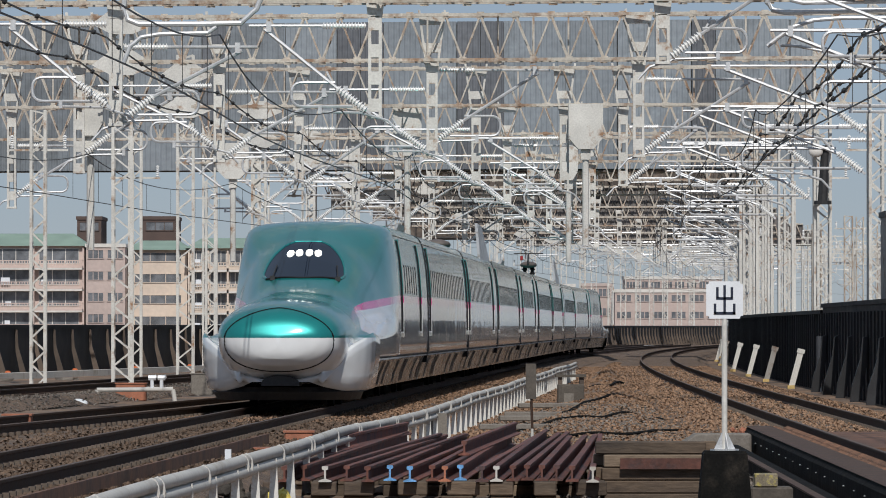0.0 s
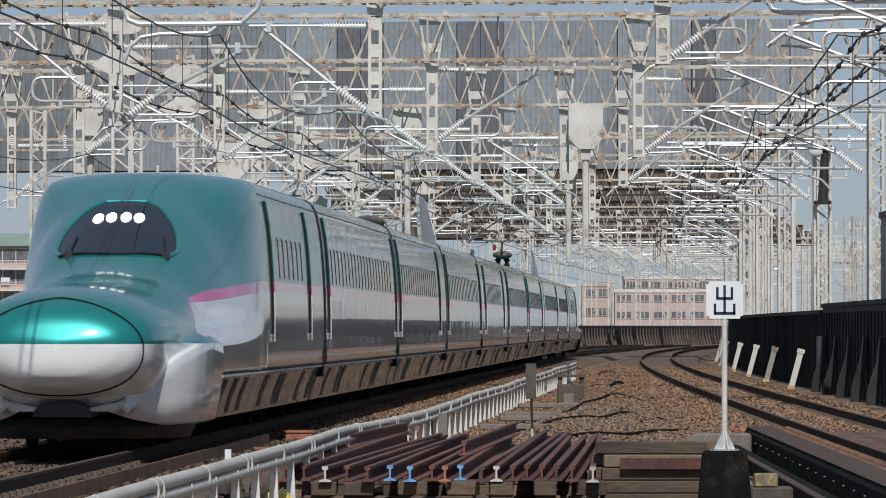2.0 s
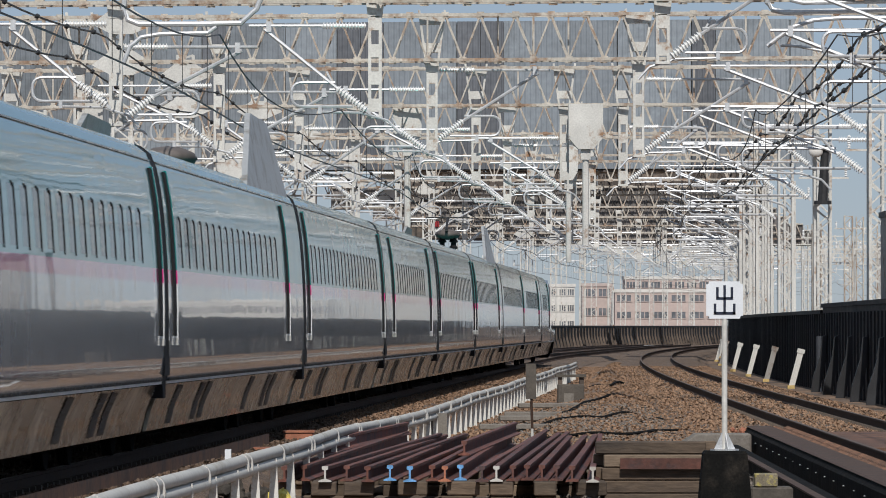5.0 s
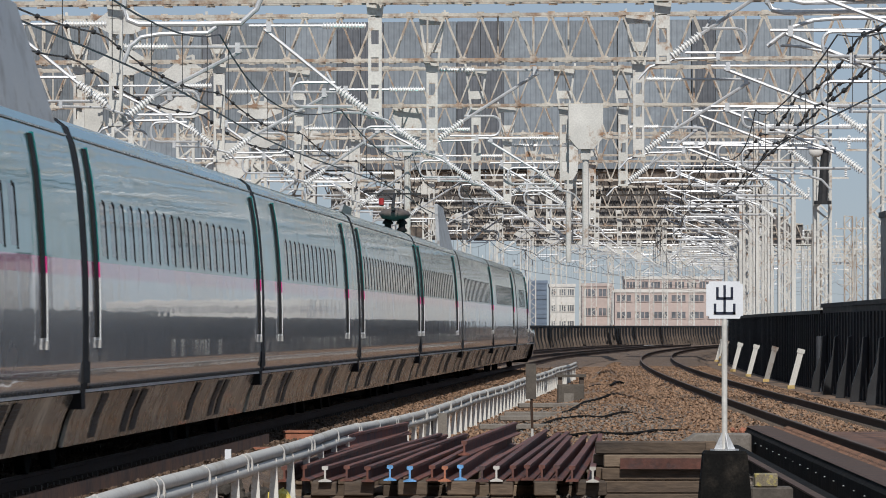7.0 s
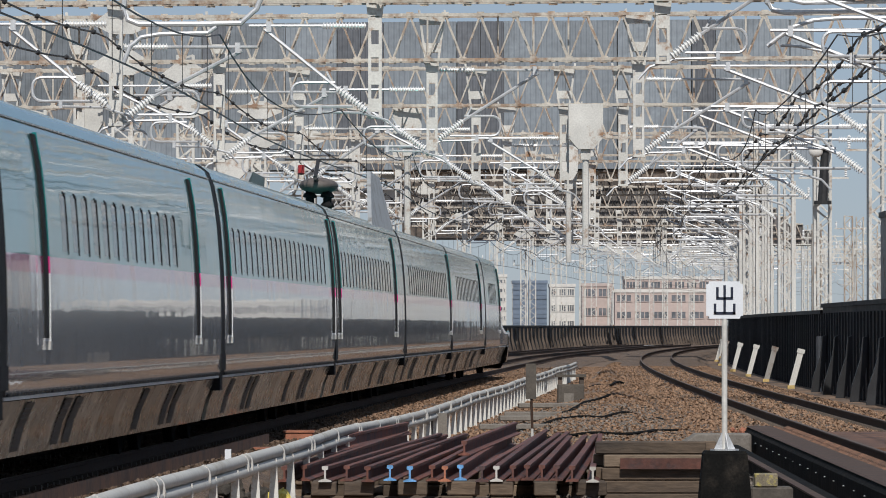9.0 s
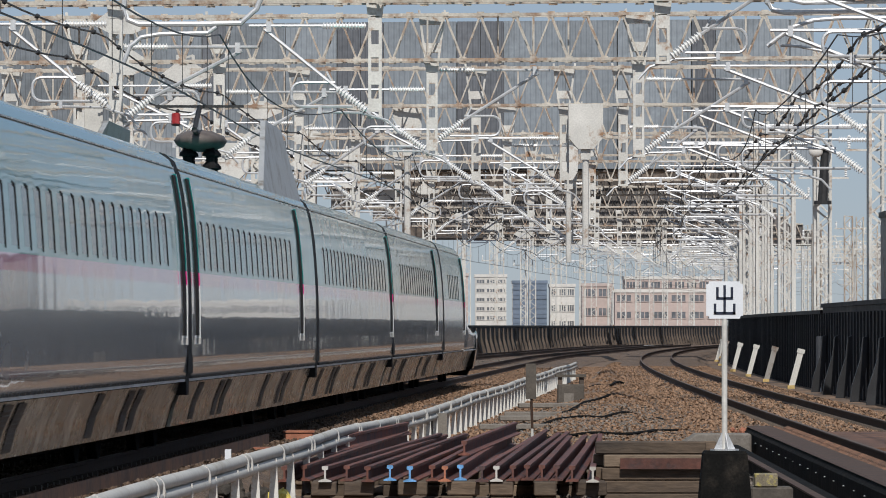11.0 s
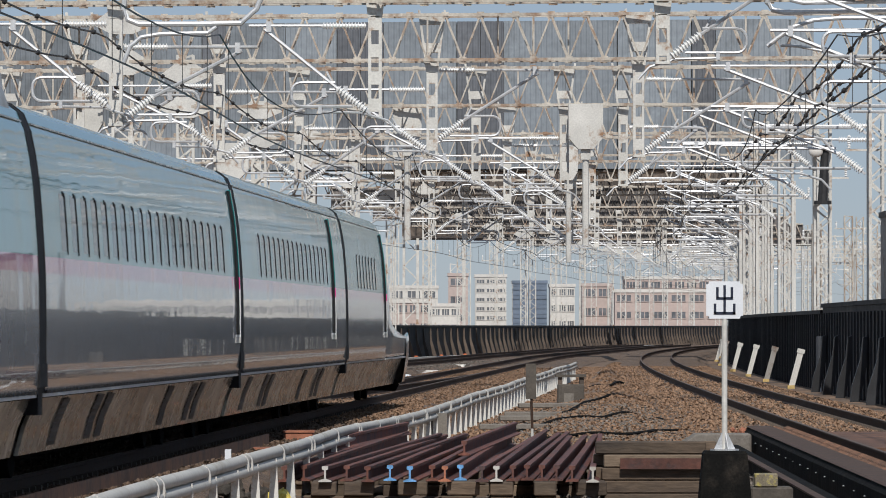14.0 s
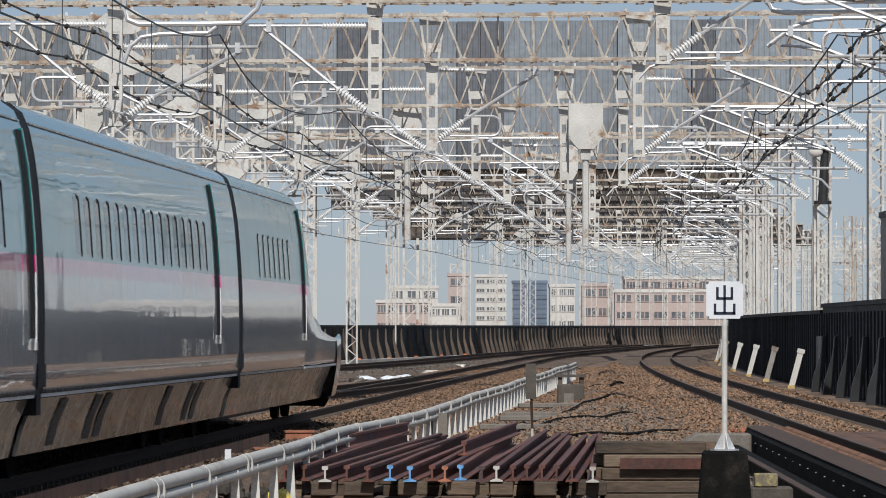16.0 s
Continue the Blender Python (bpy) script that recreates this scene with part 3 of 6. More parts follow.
def build_gantries():
    for k in range(18):
        y = 133.0 + 34.2 * k + (4.0 if k == 0 else 0.0)
        m, r = main_line(y), right_line(y)
        left = -9.0 + 0.023 * (y - 166) + 0.00011 * max(0, y - 200) ** 2
        right = r + 4.6
        wide = (-20.0 if k < 4 else left - 4.5)
        if k == 2:
            left -= 0.5
        if k == 0:
            left, right = -12.4, 12.0
        posts = [(m + 0.55, 6.35, ((-1, 0.0),) if k % 2 == 0 else ((-1, 0.0), (1, 0.3))), (m - 5.4, 6.2, ((1, 0.0), (-1, 0.3))),
                 (r - 2.0, 7.55 if k == 0 else 6.3, ((1, 0.0),))][:2 if 2 < k < 9 else 3]
        if 1 < k < 5:
            posts.append((m + 3.1 + 0.2 * (k % 3), 6.1, ((-1, 0.0),)))
        if 2 < k < 6:
            posts.append((m - 9.3, 6.0, ((1, 0.2), (-1, 0.0))))
        if k == 1:
            posts.append((-10.2, 5.9, ((1, 0.4),)))
        if k == 2:
            posts.append((-14.6, 5.6, ((1, 0.3),)))
        g = gantry(y, left, right, wide, 7 <= k <= 12, posts, k < 12, 100 + k)
        if k < 10:
            for dz, dy in ((0.0, 0.0), (1.1, -0.35)):
                bracket(g, right - 0.3, y - 0.13 * (right - m) - 0.35 + dy, (6.3 if k == 0 else 5.7) + dz, -1, reach=4.0, rise=1.9, fat=1.1, ext=1.3 + 0.3 * (k % 2))
        if k == 2:
            section_box(g, 4.75, y - 1.4, 8.2, 1.15, 1.5)
            section_box(g, -1.2, y + 1.2, 8.3, 0.95, 1.3)
        if k == 3:
            section_box(g, -8.2, y - 1.2, 8.0, 1.25, 1.4)
            section_box(g, 4.9, y - 1.2, 7.9, 0.7, 1.3)
        if k == 1:
            section_box(g, -9.9, y + 1.5, 7.6, 0.7, 1.4)
        if k == 0:
            # heavy curled arms of the nearest portal
            for pts, r in (([(12.0, 8.72), (9.0, 8.66), (7.7, 8.62), (7.42, 8.68), (7.3, 8.84), (7.32, 9.02), (7.42, 9.3)], 0.062),
                           ([(12.0, 8.9), (9.2, 8.86), (8.1, 8.84), (7.85, 8.9), (7.75, 9.1)], 0.055),
                           ([(12.0, 8.5), (9.0, 8.5), (8.35, 8.45), (7.9, 8.3), (7.5, 8.02), (7.3, 7.86)], 0.05),
                           ([(12.0, 8.24), (9.6, 8.24), (7.5, 8.22)], 0.03),
                           ([(9.4, 7.4), (8.7, 7.72), (8.0, 7.86), (7.6, 7.88)], 0.035),
                           ([(-7.0, 9.3), (-7.16, 9.0), (-7.2, 8.68), (-7.1, 8.46), (-6.86, 8.36), (-5.6, 8.36), (-4.55, 8.38), (-4.2, 8.7), (-3.9, 9.4)], 0.062),
                           ([(-7.2, 7.45), (-7.05, 7.85), (-6.8, 8.06), (-6.4, 8.13), (-5.3, 8.16), (-5.1, 8.3)], 0.05)):
                bm = bmesh.new()
                hose(bm, [(a, 135.2, c) for a, c in pts], r, 8)
                part("curled_arm", bm, GALV, g, "thick galvanised curled arm")
        if k == 2:
            # switch gear on the outer mast
            ym = y - 0.13 * (right - m) - 0.6
            bm = bmesh.new()
            bar(bm, (right - 0.02, ym, 5.7), (right + 0.06, ym, 7.5), 0.17, 10, 0.13)
            bar(bm, (right - 0.02, ym, 5.6), (right - 0.02, ym, 5.72), 0.3, 10)
            bar(bm, (right + 0.05, ym, 7.4), (right + 0.05, ym, 7.55), 0.24, 10)
            part("switch_body", bm, DARK, g, "dark steel switch body")
            for dz in (7.75, 8.2):
                bm = bmesh.new()
                insulator(bm, (right + 0.5, ym, dz), (right + 1.7, ym, dz), 0.1, 14)
                part("insulator", bm, PORCELAIN, g, "white ribbed porcelain insulator")
                bm = bmesh.new()
                hose(bm, [(right - 2.2, ym, dz + 0.02), (right + 0.5, ym, dz)], 0.04, 6)
                part("cross_tube", bm, GALV, g, "galvanised cross tube")
            bm = bmesh.new()
            bmesh.ops.create_icosphere(bm, subdivisions=3, radius=0.2, matrix=pose(right - 0.25, ym - 0.1, 7.35) @ Matrix.Diagonal((1.2, 0.8, 1, 1)))
            part("round_cover", bm, OFFWHITE, g, "pale round cover", smooth=True)
        # lone masts with a lamp-like insulator bracket on the outer sides
        for x in (left - (3.3 if k == 1 else 2.4), right + 1.1):
            if k in (0,):
                continue
            mast = thing("lattice_mast", "white steel lattice mast with small cross-arms behind the barrier", "mast", "masts along the barriers")
            bm = bmesh.new()
            lattice(bm, x, y + 15, -0.4, 7.6 + (k % 3) * 0.5, 0.42, 0.4)
            part("mast_frame", bm, WHITE_STEEL, mast)
            bm = bmesh.new()
            bar(bm, (x - 0.9, y + 15, 6.9), (x + 0.9, y + 15, 6.9), 0.05)
            part("cross_arm", bm, WHITE_STEEL, mast)
            for dx in (-0.8, 0.8):
                bm = bmesh.new()
                insulator(bm, (x + dx, y + 15, 6.95), (x + dx, y + 15, 7.35), 0.07, 6)
                part("insulator", bm, PORCELAIN, mast, "white porcelain insulator")


def far_masts():
    """Masts of another line beyond the barrier."""
    for u, y, h in ((0.0622, 430, 8.9), (0.0675, 470, 10.2), (0.0694, 540, 11.4), (0.0718, 600, 11.8)):
        x = u * y
        mast = thing("lattice_mast", "slim pale lattice mast of another line beyond the barrier", "mast", "masts of the other line")
        bm = bmesh.new()
        lattice(bm, x, y, -0.4, h, 0.62, 0.62, 0.045, 0.03)
        part("mast_frame", bm, RUST_STEEL, mast)
        for z in (h - 1.0, h - 2.6):
            bm = bmesh.new()
            bar(bm, (x - 1.1, y, z), (x + 1.1, y, z), 0.07)
            part("cross_arm", bm, WHITE_STEEL, mast)
            for dx in (-0.95, 0.95):
                bm = bmesh.new()
                insulator(bm, (x + dx, y, z + 0.05), (x + dx, y, z + 0.55), 0.1, 5)
                part("insulator", bm, PORCELAIN, mast, "white porcelain insulator")


def wires():
    """Contact and messenger wires with droppers, and feeders, along each line."""
    for line, lab in ((main_line, "main"), (far_line, "far"), (right_line, "right")):
        w = thing("overhead_wire", "black contact and messenger wires with thin droppers", "overhead wire", "wires over the tracks")
        for base, sag, r, name in ((5.05, 0.0, 0.014, "contact_wire"), (6.35, 0.55, 0.014, "messenger_wire")):
            bm = bmesh.new()
            pts = []
            y = 64.6
            while y < 690:
                u = ((y - 133) / 34.2) % 1
                stag = 0.2 * math.sin((y - 133) / 34.2 * math.pi)
                pts.append((line(y) + stag, y, base - sag * 4 * u * (1 - u)))
                y += 3.42
            tube(bm, pts, r, 4)
            part(name, bm, WIRE, w)
        bm = bmesh.new()
        y = 67
        while y < 480:
            u = ((y - 133) / 34.2) % 1
            x = line(y) + 0.2 * math.sin((y - 133) / 34.2 * math.pi)
            bar(bm, (x, y, 5.05), (x, y, 6.35 - 2.2 * u * (1 - u)), 0.008)
            y += 5.7
        tagged(part("dropper", bm, WIRE, w), kind="stuff")
    for line, off, z, lab in ((main_line, -5.3, 8.05, 0), (main_line, -5.9, 7.5, 0), (right_line, 2.3, 8.0, 1), (right_line, 2.7, 7.7, 1), (right_line, 3.4, 8.3, 1)):
        w = thing("feeder_line", "black feeder cable with dark round spacers", "cable", "feeder cables")
        bm = bmesh.new()
        pts = []
        y = 80.0
        while y < 520:
            u = ((y - 133) / 34.2) % 1
            pts.append((line(y) + off + (0.0 if not lab else 0.004 * (y - 130)), y, z - 1.3 * u * (1 - u)))
            y += 2.85
        tube(bm, pts, 0.03 if lab else 0.022, 5)
        part("cable", bm, WIRE, w)
        bm = bmesh.new()
        for p in pts[::2]:
            if p[1] < 420:
                bmesh.ops.create_icosphere(bm, subdivisions=1, radius=0.08 if lab else 0.062, matrix=Matrix.Translation(p))
        tagged(part("spacer", bm, WIRE, w), kind="stuff")


def overpass():
    """A tall clad bridge that crosses the line beyond the first gantries."""
    o = thing("overpass", "high blue-grey ribbed cladding of a bridge crossing the railway", "bridge")
    yy = lambda x: 334.0 - 0.16 * (x - 5)
    rng = random.Random(44)
    x = -46.0
    i = 0
    while x < 20.3:
        w = min(rng.choice((2.9, 3.4, 4.1)), 20.5 - x)
        dark = rng.random() < 0.12
        if dark:
            w = min(w, 1.3)
        bm = bmesh.new()
        k, line = 0.0, []
        while k <= w + 0.001:
            line.append((x + k, 0.0 if len(line) % 4 < 2 else 0.05))
            k += 0.075
        lo, hi = 10.3, 18.55
        va = [bm.verts.new((p, yy(p) + q, lo)) for p, q in line]
        vb = [bm.verts.new((p, yy(p) + q, hi)) for p, q in line]
        for j in range(len(line) - 1):
            bm.faces.new((va[j], va[j + 1], vb[j + 1], vb[j]))
        part("cladding_panel", bm, FACADE_DARK if dark else FACADE, o, "ribbed cladding panel")
        x += w
    bm = bmesh.new()
    v = [bm.verts.new((p, yy(p) + d, z)) for p in (-46, 20.4) for d in (0.1, 1.6) for z in (10.25, 18.5)]
    for f in ((0, 1, 3, 2), (4, 6, 7, 5), (0, 2, 6, 4), (1, 5, 7, 3), (2, 3, 7, 6)):
        bm.faces.new([v[j] for j in f])
    part("deck", bm, CONCRETE, o, "concrete bridge deck")
    for p in (-42.0, 17.2):
        bm = bmesh.new()
        lattice(bm, p, yy(p) + 0.9, -0.4, 10.5, 1.4, 1.2, 0.12, 0.07)
        part("pier", bm, WHITE_STEEL, o, "white lattice pier")


def far_bridge():
    """A truss bridge over the line beyond the clad one, its shade put into the dark colour."""
    o = thing("truss_bridge", "brown riveted truss bridge crossing far down the line, darkened for shade", "bridge")
    yy = lambda x: 520.0 - 0.16 * (x - 5)
    x0, x1 = -3.5, 25.5
    for d in (0.0, 3.0):
        for z0, z1, step in ((9.3, 11.6, 1.15), (11.9, 15.3, 1.35)):
            bm = bmesh.new()
            for z in (z0, z1):
                bar(bm, (x0, yy(x0) + d, z), (x1, yy(x1) + d, z), 0.14)
            x, up = x0, True
            while x < x1 - step:
                za, zb = (z0, z1) if up else (z1, z0)
                bar(bm, (x, yy(x) + d, za), (x + step, yy(x + step) + d, zb), 0.085)
                bar(bm, (x, yy(x) + d, z0), (x, yy(x) + d, z1), 0.06)
                x += step
                up = not up
            part("truss", bm, SHADED_BROWN, o)
    for k in range(12):
        a, b2 = x0 + (x1 - x0) * k / 12, x0 + (x1 - x0) * (k + 1) / 12 - 0.05
        bm = bmesh.new()
        v = [bm.verts.new((p, yy(p) + d, z)) for p in (a, b2) for d in (3.3, 3.5) for z in (9.1, 15.2)]
        for f in ((0, 1, 3, 2), (4, 6, 7, 5), (0, 2, 6, 4), (1, 5, 7, 3), (0, 4, 5, 1), (2, 3, 7, 6)):
            bm.faces.new([v[j] for j in f])
        part("girder_plate", bm, SHADED_BROWN, o, "brown girder plate darkened for shade")
    for p in (-2.8, 25.0):
        bm = bmesh.new()
        lattice(bm, p, yy(p) + 1.5, -0.4, 9.3, 1.2, 1.2, 0.12, 0.07)
        part("pier", bm, WHITE_STEEL, o, "white lattice pier")


# ---- the train ----
SIDE = [(1.40, 0.33), (1.47, 0.6), (1.585, 0.87), (1.60, 0.90), (1.655, 0.93), (1.672, 1.2), (1.675, 1.6), (1.668, 2.0), (1.655, 2.3), (1.635, 2.6), (1.61, 2.9),
        (1.575, 3.15), (1.53, 3.38), (1.46, 3.55), (1.34, 3.645), (1.1, 3.69), (0.7, 3.71), (0.3, 3.72), (0.0, 3.72)]


def half_width(z):
    return float(np.interp(z, [p[1] for p in SIDE], [p[0] for p in SIDE]))


def shell_rows(z0):
    return [p for p in SIDE if p[1] >= z0]


def hull(bm, y0, y1, n=2):
    """The body above the ledge, open at the ends."""
    prof = shell_rows(0.9)
    loop = prof + [(-x, z) for x, z in prof[-2::-1]]
    rings = [[bm.verts.new((x, y, z)) for x, z in loop] for y in steps(y0, y1, (y1 - y0) / n)]
    for a, b2 in zip(rings, rings[1:]):
        for i in range(len(loop) - 1):
            bm.faces.new((a[i], a[i + 1], b2[i + 1], b2[i]))
    for y in (y0, y1):
        bm.faces.new([bm.verts.new((x, y, z)) for x, z in loop])


def side_pane(bm, y0, y1, z0, z1, lift, s):
    """A thin slab that follows the side between two heights."""
    zs = [z0 + (z1 - z0) * i / 6 for i in range(7)]
    va, vb, vc, vd = [], [], [], []
    for z in zs:
        w = half_width(z)
        va.append(bm.verts.new((s * (w + lift), y0, z)))
        vb.append(bm.verts.new((s * (w + lift), y1, z)))
        vc.append(bm.verts.new((s * (w - 0.03), y0, z)))
        vd.append(bm.verts.new((s * (w - 0.03), y1, z)))
    for i in range(6):
        bm.faces.new((va[i], vb[i], vb[i + 1], va[i + 1]))
        bm.faces.new((va[i], va[i + 1], vc[i + 1], vc[i]))
        bm.faces.new((vb[i], vd[i], vd[i + 1], vb[i + 1]))
    bm.faces.new((va[0], vc[0], vd[0], vb[0]))
    bm.faces.new((va[6], vb[6], vd[6], vc[6]))


def train_door(car, y, s, paint, way=1):
    """A plug door: leaf, black seal and a jamb that stands proud on its trailing side."""
    d = thing("door", "", "")
    d.parent = car

    def strip(a, b2, z0, z1, lift):
        bm = bmesh.new()
        side_pane(bm, min(y + way * a, y + way * b2), max(y + way * a, y + way * b2), z0, z1, lift, s)
        return bm
    part("door_leaf", strip(-0.40, 0.12, 1.38, 3.3, 0.002), paint, d)
    part("door_seal", strip(0.14, 0.42, 1.44, 3.36, 0.024), GAP, d, "black rubber seal")
    part("door_jamb", strip(0.42, 0.5, 1.37, 3.38, 0.036), paint, d)
    part("jamb_foot", strip(0.38, 0.5, 1.33, 1.41, 0.038), PALE_PIPE, d, "pale foot of the jamb")
    return d


def car_windows(car, y0, y1, s):
    y = y0
    while y < y1:
        w = thing("window", "", "")
        w.parent = car
        bm = bmesh.new()
        side_pane(bm, y, y + 0.5, 2.28, 2.84, 0.001, s)
        part("pane", bm, SIDE_GLASS, w, "tinted glass pane")
        bm = bmesh.new()
        side_pane(bm, y + 0.5, y + 0.525, 2.25, 2.82, 0.009, s)
        side_pane(bm, y + 0.38, y + 0.51, 2.82, 2.85, 0.009, s)
        side_pane(bm, y + 0.3, y + 0.4, 2.845, 2.865, 0.007, s)
        part("window_frame", bm, GAP, w, "dark window frame")
        y += 1.04


def skirts(car, y0, y1, seed, gaps):
    """Bottom fairing panels on both sides, with dark louvred openings."""
    rng = random.Random(seed)
    for s in (1, -1):
        y = y0
        i = 0
        while y < y1 - 0.05:
            w = gaps[i % len(gaps)]
            e = min(y + w, y1)
            bm = bmesh.new()
            rows = [(1.40, 0.33), (1.47, 0.6), (1.585, 0.87)]
            lean = 0.0
            a = [bm.verts.new((s * p[0], y + 0.012 + lean, p[1])) for p in rows]
            b2 = [bm.verts.new((s * p[0], e - 0.012 + lean, p[1])) for p in rows]
            c2 = [bm.verts.new((s * (p[0] - 0.04), y + 0.012, p[1])) for p in rows]
            d2 = [bm.verts.new((s * (p[0] - 0.04), e - 0.012, p[1])) for p in rows]
            for k in range(2):
                bm.faces.new((a[k], b2[k], b2[k + 1], a[k + 1]))
                bm.faces.new((a[k], a[k + 1], c2[k + 1], c2[k]))
                bm.faces.new((b2[k], d2[k], d2[k + 1], b2[k + 1]))
            bm.faces.new((a[0], c2[0], d2[0], b2[0]))
            part("skirt_panel", bm, SKIRT, car, "dirty grey-brown skirt panel")
            if i % 7 in (1, 3, 4) and s > 0:
                bm = bmesh.new()
                v = [bm.verts.new((s * (p + 0.008), yy, z)) for p, z in ((1.41, 0.38), (1.47, 0.6), (1.578, 0.84)) for yy in (y + 0.1, min(y + 0.8, e - 0.05))]
                bm.faces.new((v[0], v[1], v[3], v[2]))
                bm.faces.new((v[2], v[3], v[5], v[4]))
                for j in range(9):
                    z = 0.42 + j * 0.045
                    x = float(np.interp(z, (0.4, 0.6, 0.82), (1.415, 1.47, 1.57)))
                    box(bm, x - 0.01, x + 0.012, y + 0.12, min(y + 0.78, e - 0.07), z, z + 0.012)
                part("vent_grille", bm, DARK, car, "black louvred vent")
            y = e
            i += 1
    bm = bmesh.new()
    box(bm, -1.38, 1.38, y0 + 0.02, y1 - 0.02, 0.36, 0.89)
    part("underframe", bm, DARK, car, "black underfloor equipment")
    bm = bmesh.new()
    for s in (1, -1):
        box(bm, s * 1.60 - 0.02, s * 1.60 + 0.045, y0, y1, 0.885, 0.915)
    part("ledge", bm, LEDGE, car, "pale grey drip ledge along the side")
    bm = bmesh.new()
    for s in (1, -1):
        y = y0 + 0.1
        while y < y1 - 0.1:
            box(bm, s * 1.64 - 0.012, s * 1.64 + 0.03, y, y + 0.16, 0.92, 0.95)
            y += 0.34
    tagged(part("clip_strip", bm, GAP, car, "row of small black clips"), kind="stuff")


def bogie(car, y):
    b = thing("bogie", "", "")
    b.parent = car
    for yy in (y - 1.25, y + 1.25):
        bm = bmesh.new()
        for s in (-0.75, 0.75):
            bar(bm, (s - 0.06, yy, 0.43), (s + 0.06, yy, 0.43), 0.43, 20)
        bar(bm, (-0.9, yy, 0.43), (0.9, yy, 0.43), 0.08, 8)
        part("wheelset", bm, BLACK_BASE, b)
    bm = bmesh.new()
    for s in (-1.02, 1.02):
        box(bm, s - 0.08, s + 0.08, y - 1.6, y + 1.6, 0.28, 0.5)
    part("frame", bm, BLACK_BASE, b)


def gangway(car, y):
    bm = bmesh.new()
    prof = [(x * 0.9995, 0.9 + (z - 0.9) * 0.9995) for x, z in shell_rows(0.9)]
    loop = prof + [(-x, z) for x, z in prof[-2::-1]]
    a = [bm.verts.new((x, y, z)) for x, z in loop]
    b2 = [bm.verts.new((x, y + 0.52, z)) for x, z in loop]
    for i in range(len(loop) - 1):
        bm.faces.new((a[i], a[i + 1], b2[i + 1], b2[i]))
    part("gangway_bellows", bm, GAP, car, "black gangway bellows")
    for s in (1, -1):
        bm = bmesh.new()
        box(bm, s * 1.60 - 0.1, s * 1.60 + 0.085, y - 0.08, y + 0.6, 0.98, 1.2)
        box(bm, s * 1.56 - 0.1, s * 1.56 + 0.09, y + 0.06, y + 0.44, 0.72, 1.0)
        part("body_damper", bm, GAP, car, "black inter-car damper")
    bm = bmesh.new()
    for yy in (y - 0.02, y + 0.54):
        rings = []
        for k, dy in ((0.985, -0.02), (1.0025, -0.02), (1.0025, 0.02), (0.985, 0.02)):
            half = [(x * k, 0.9 + (z - 0.9) * (1 + (k - 1) * 0.7)) for x, z in shell_rows(0.9)]
            loop = half + [(-x, z) for x, z in half[-2::-1]]
            rings.append([bm.verts.new((x, yy + dy, z)) for x, z in loop])
        for r0, r1 in zip(rings, rings[1:]):
            for n in range(len(r0) - 1):
                bm.faces.new((r0[n], r0[n + 1], r1[n + 1], r1[n]))
    part("end_trim", bm, GAP, car, "dark end trim")


def roof_lines(car, y0, y1):
    bm = bmesh.new()
    for s in (1, -1):
        bar(bm, (s * 1.505, y0, 3.46), (s * 1.505, y1, 3.46), 0.012)
    part("rain_gutter", bm, SKIRT, car)


def middle_car(doors, windows, seed):
    car = thing("train_car", "glossy green and white high-speed train carriage with a magenta stripe", "train car", "cars of the train")
    bm = bmesh.new()
    hull(bm, 0.26, 24.74)
    part("body", bm, PAINT, car, smooth=False)
    smooth_body(car)
    for s in (1, -1):
        for y in doors:
            train_door(car, y, s, PAINT)
        car_windows(car, windows[0], windows[1], s)
    skirts(car, 0.3, 24.7, seed, (2.3, 1.5, 2.0, 1.1, 2.6, 0.9, 1.7))
    roof_lines(car, 0.4, 24.6)
    for y in (3.75, 21.25):
        bogie(car, y)
    gangway(car, 24.74)
    return car


def smooth_body(car):
    for o in car.children:
        if o.name.startswith("body"):
            for p in o.data.polygons:
                p.use_smooth = abs(p.normal.y) < 0.5


NOSE = 26.5


def super_radius(a, w, h, e):
    """Distance to a superellipse of half-width w and height h in the direction a."""
    c, q = max(math.cos(a), 1e-6) / w, max(math.sin(a), 1e-6) / h
    return (c ** e + q ** e) ** (-1 / e)


def body_radius(a, base):
    """Distance from the point at height base on the axis to the regular carriage outline."""
    lo, hi = 0.5, 3.2
    for _ in range(22):
        mid = (lo + hi) / 2
        x, z = mid * math.cos(a), base + mid * math.sin(a)
        if z < 3.72 and x < half_width(z):
            lo = mid
        else:
            hi = mid
    return lo


BASE = 1.34
SPREAD = [math.pi / 2 * i / 32 for i in range(33)]
BODY_RADII = [body_radius(a, BASE) for a in SPREAD]


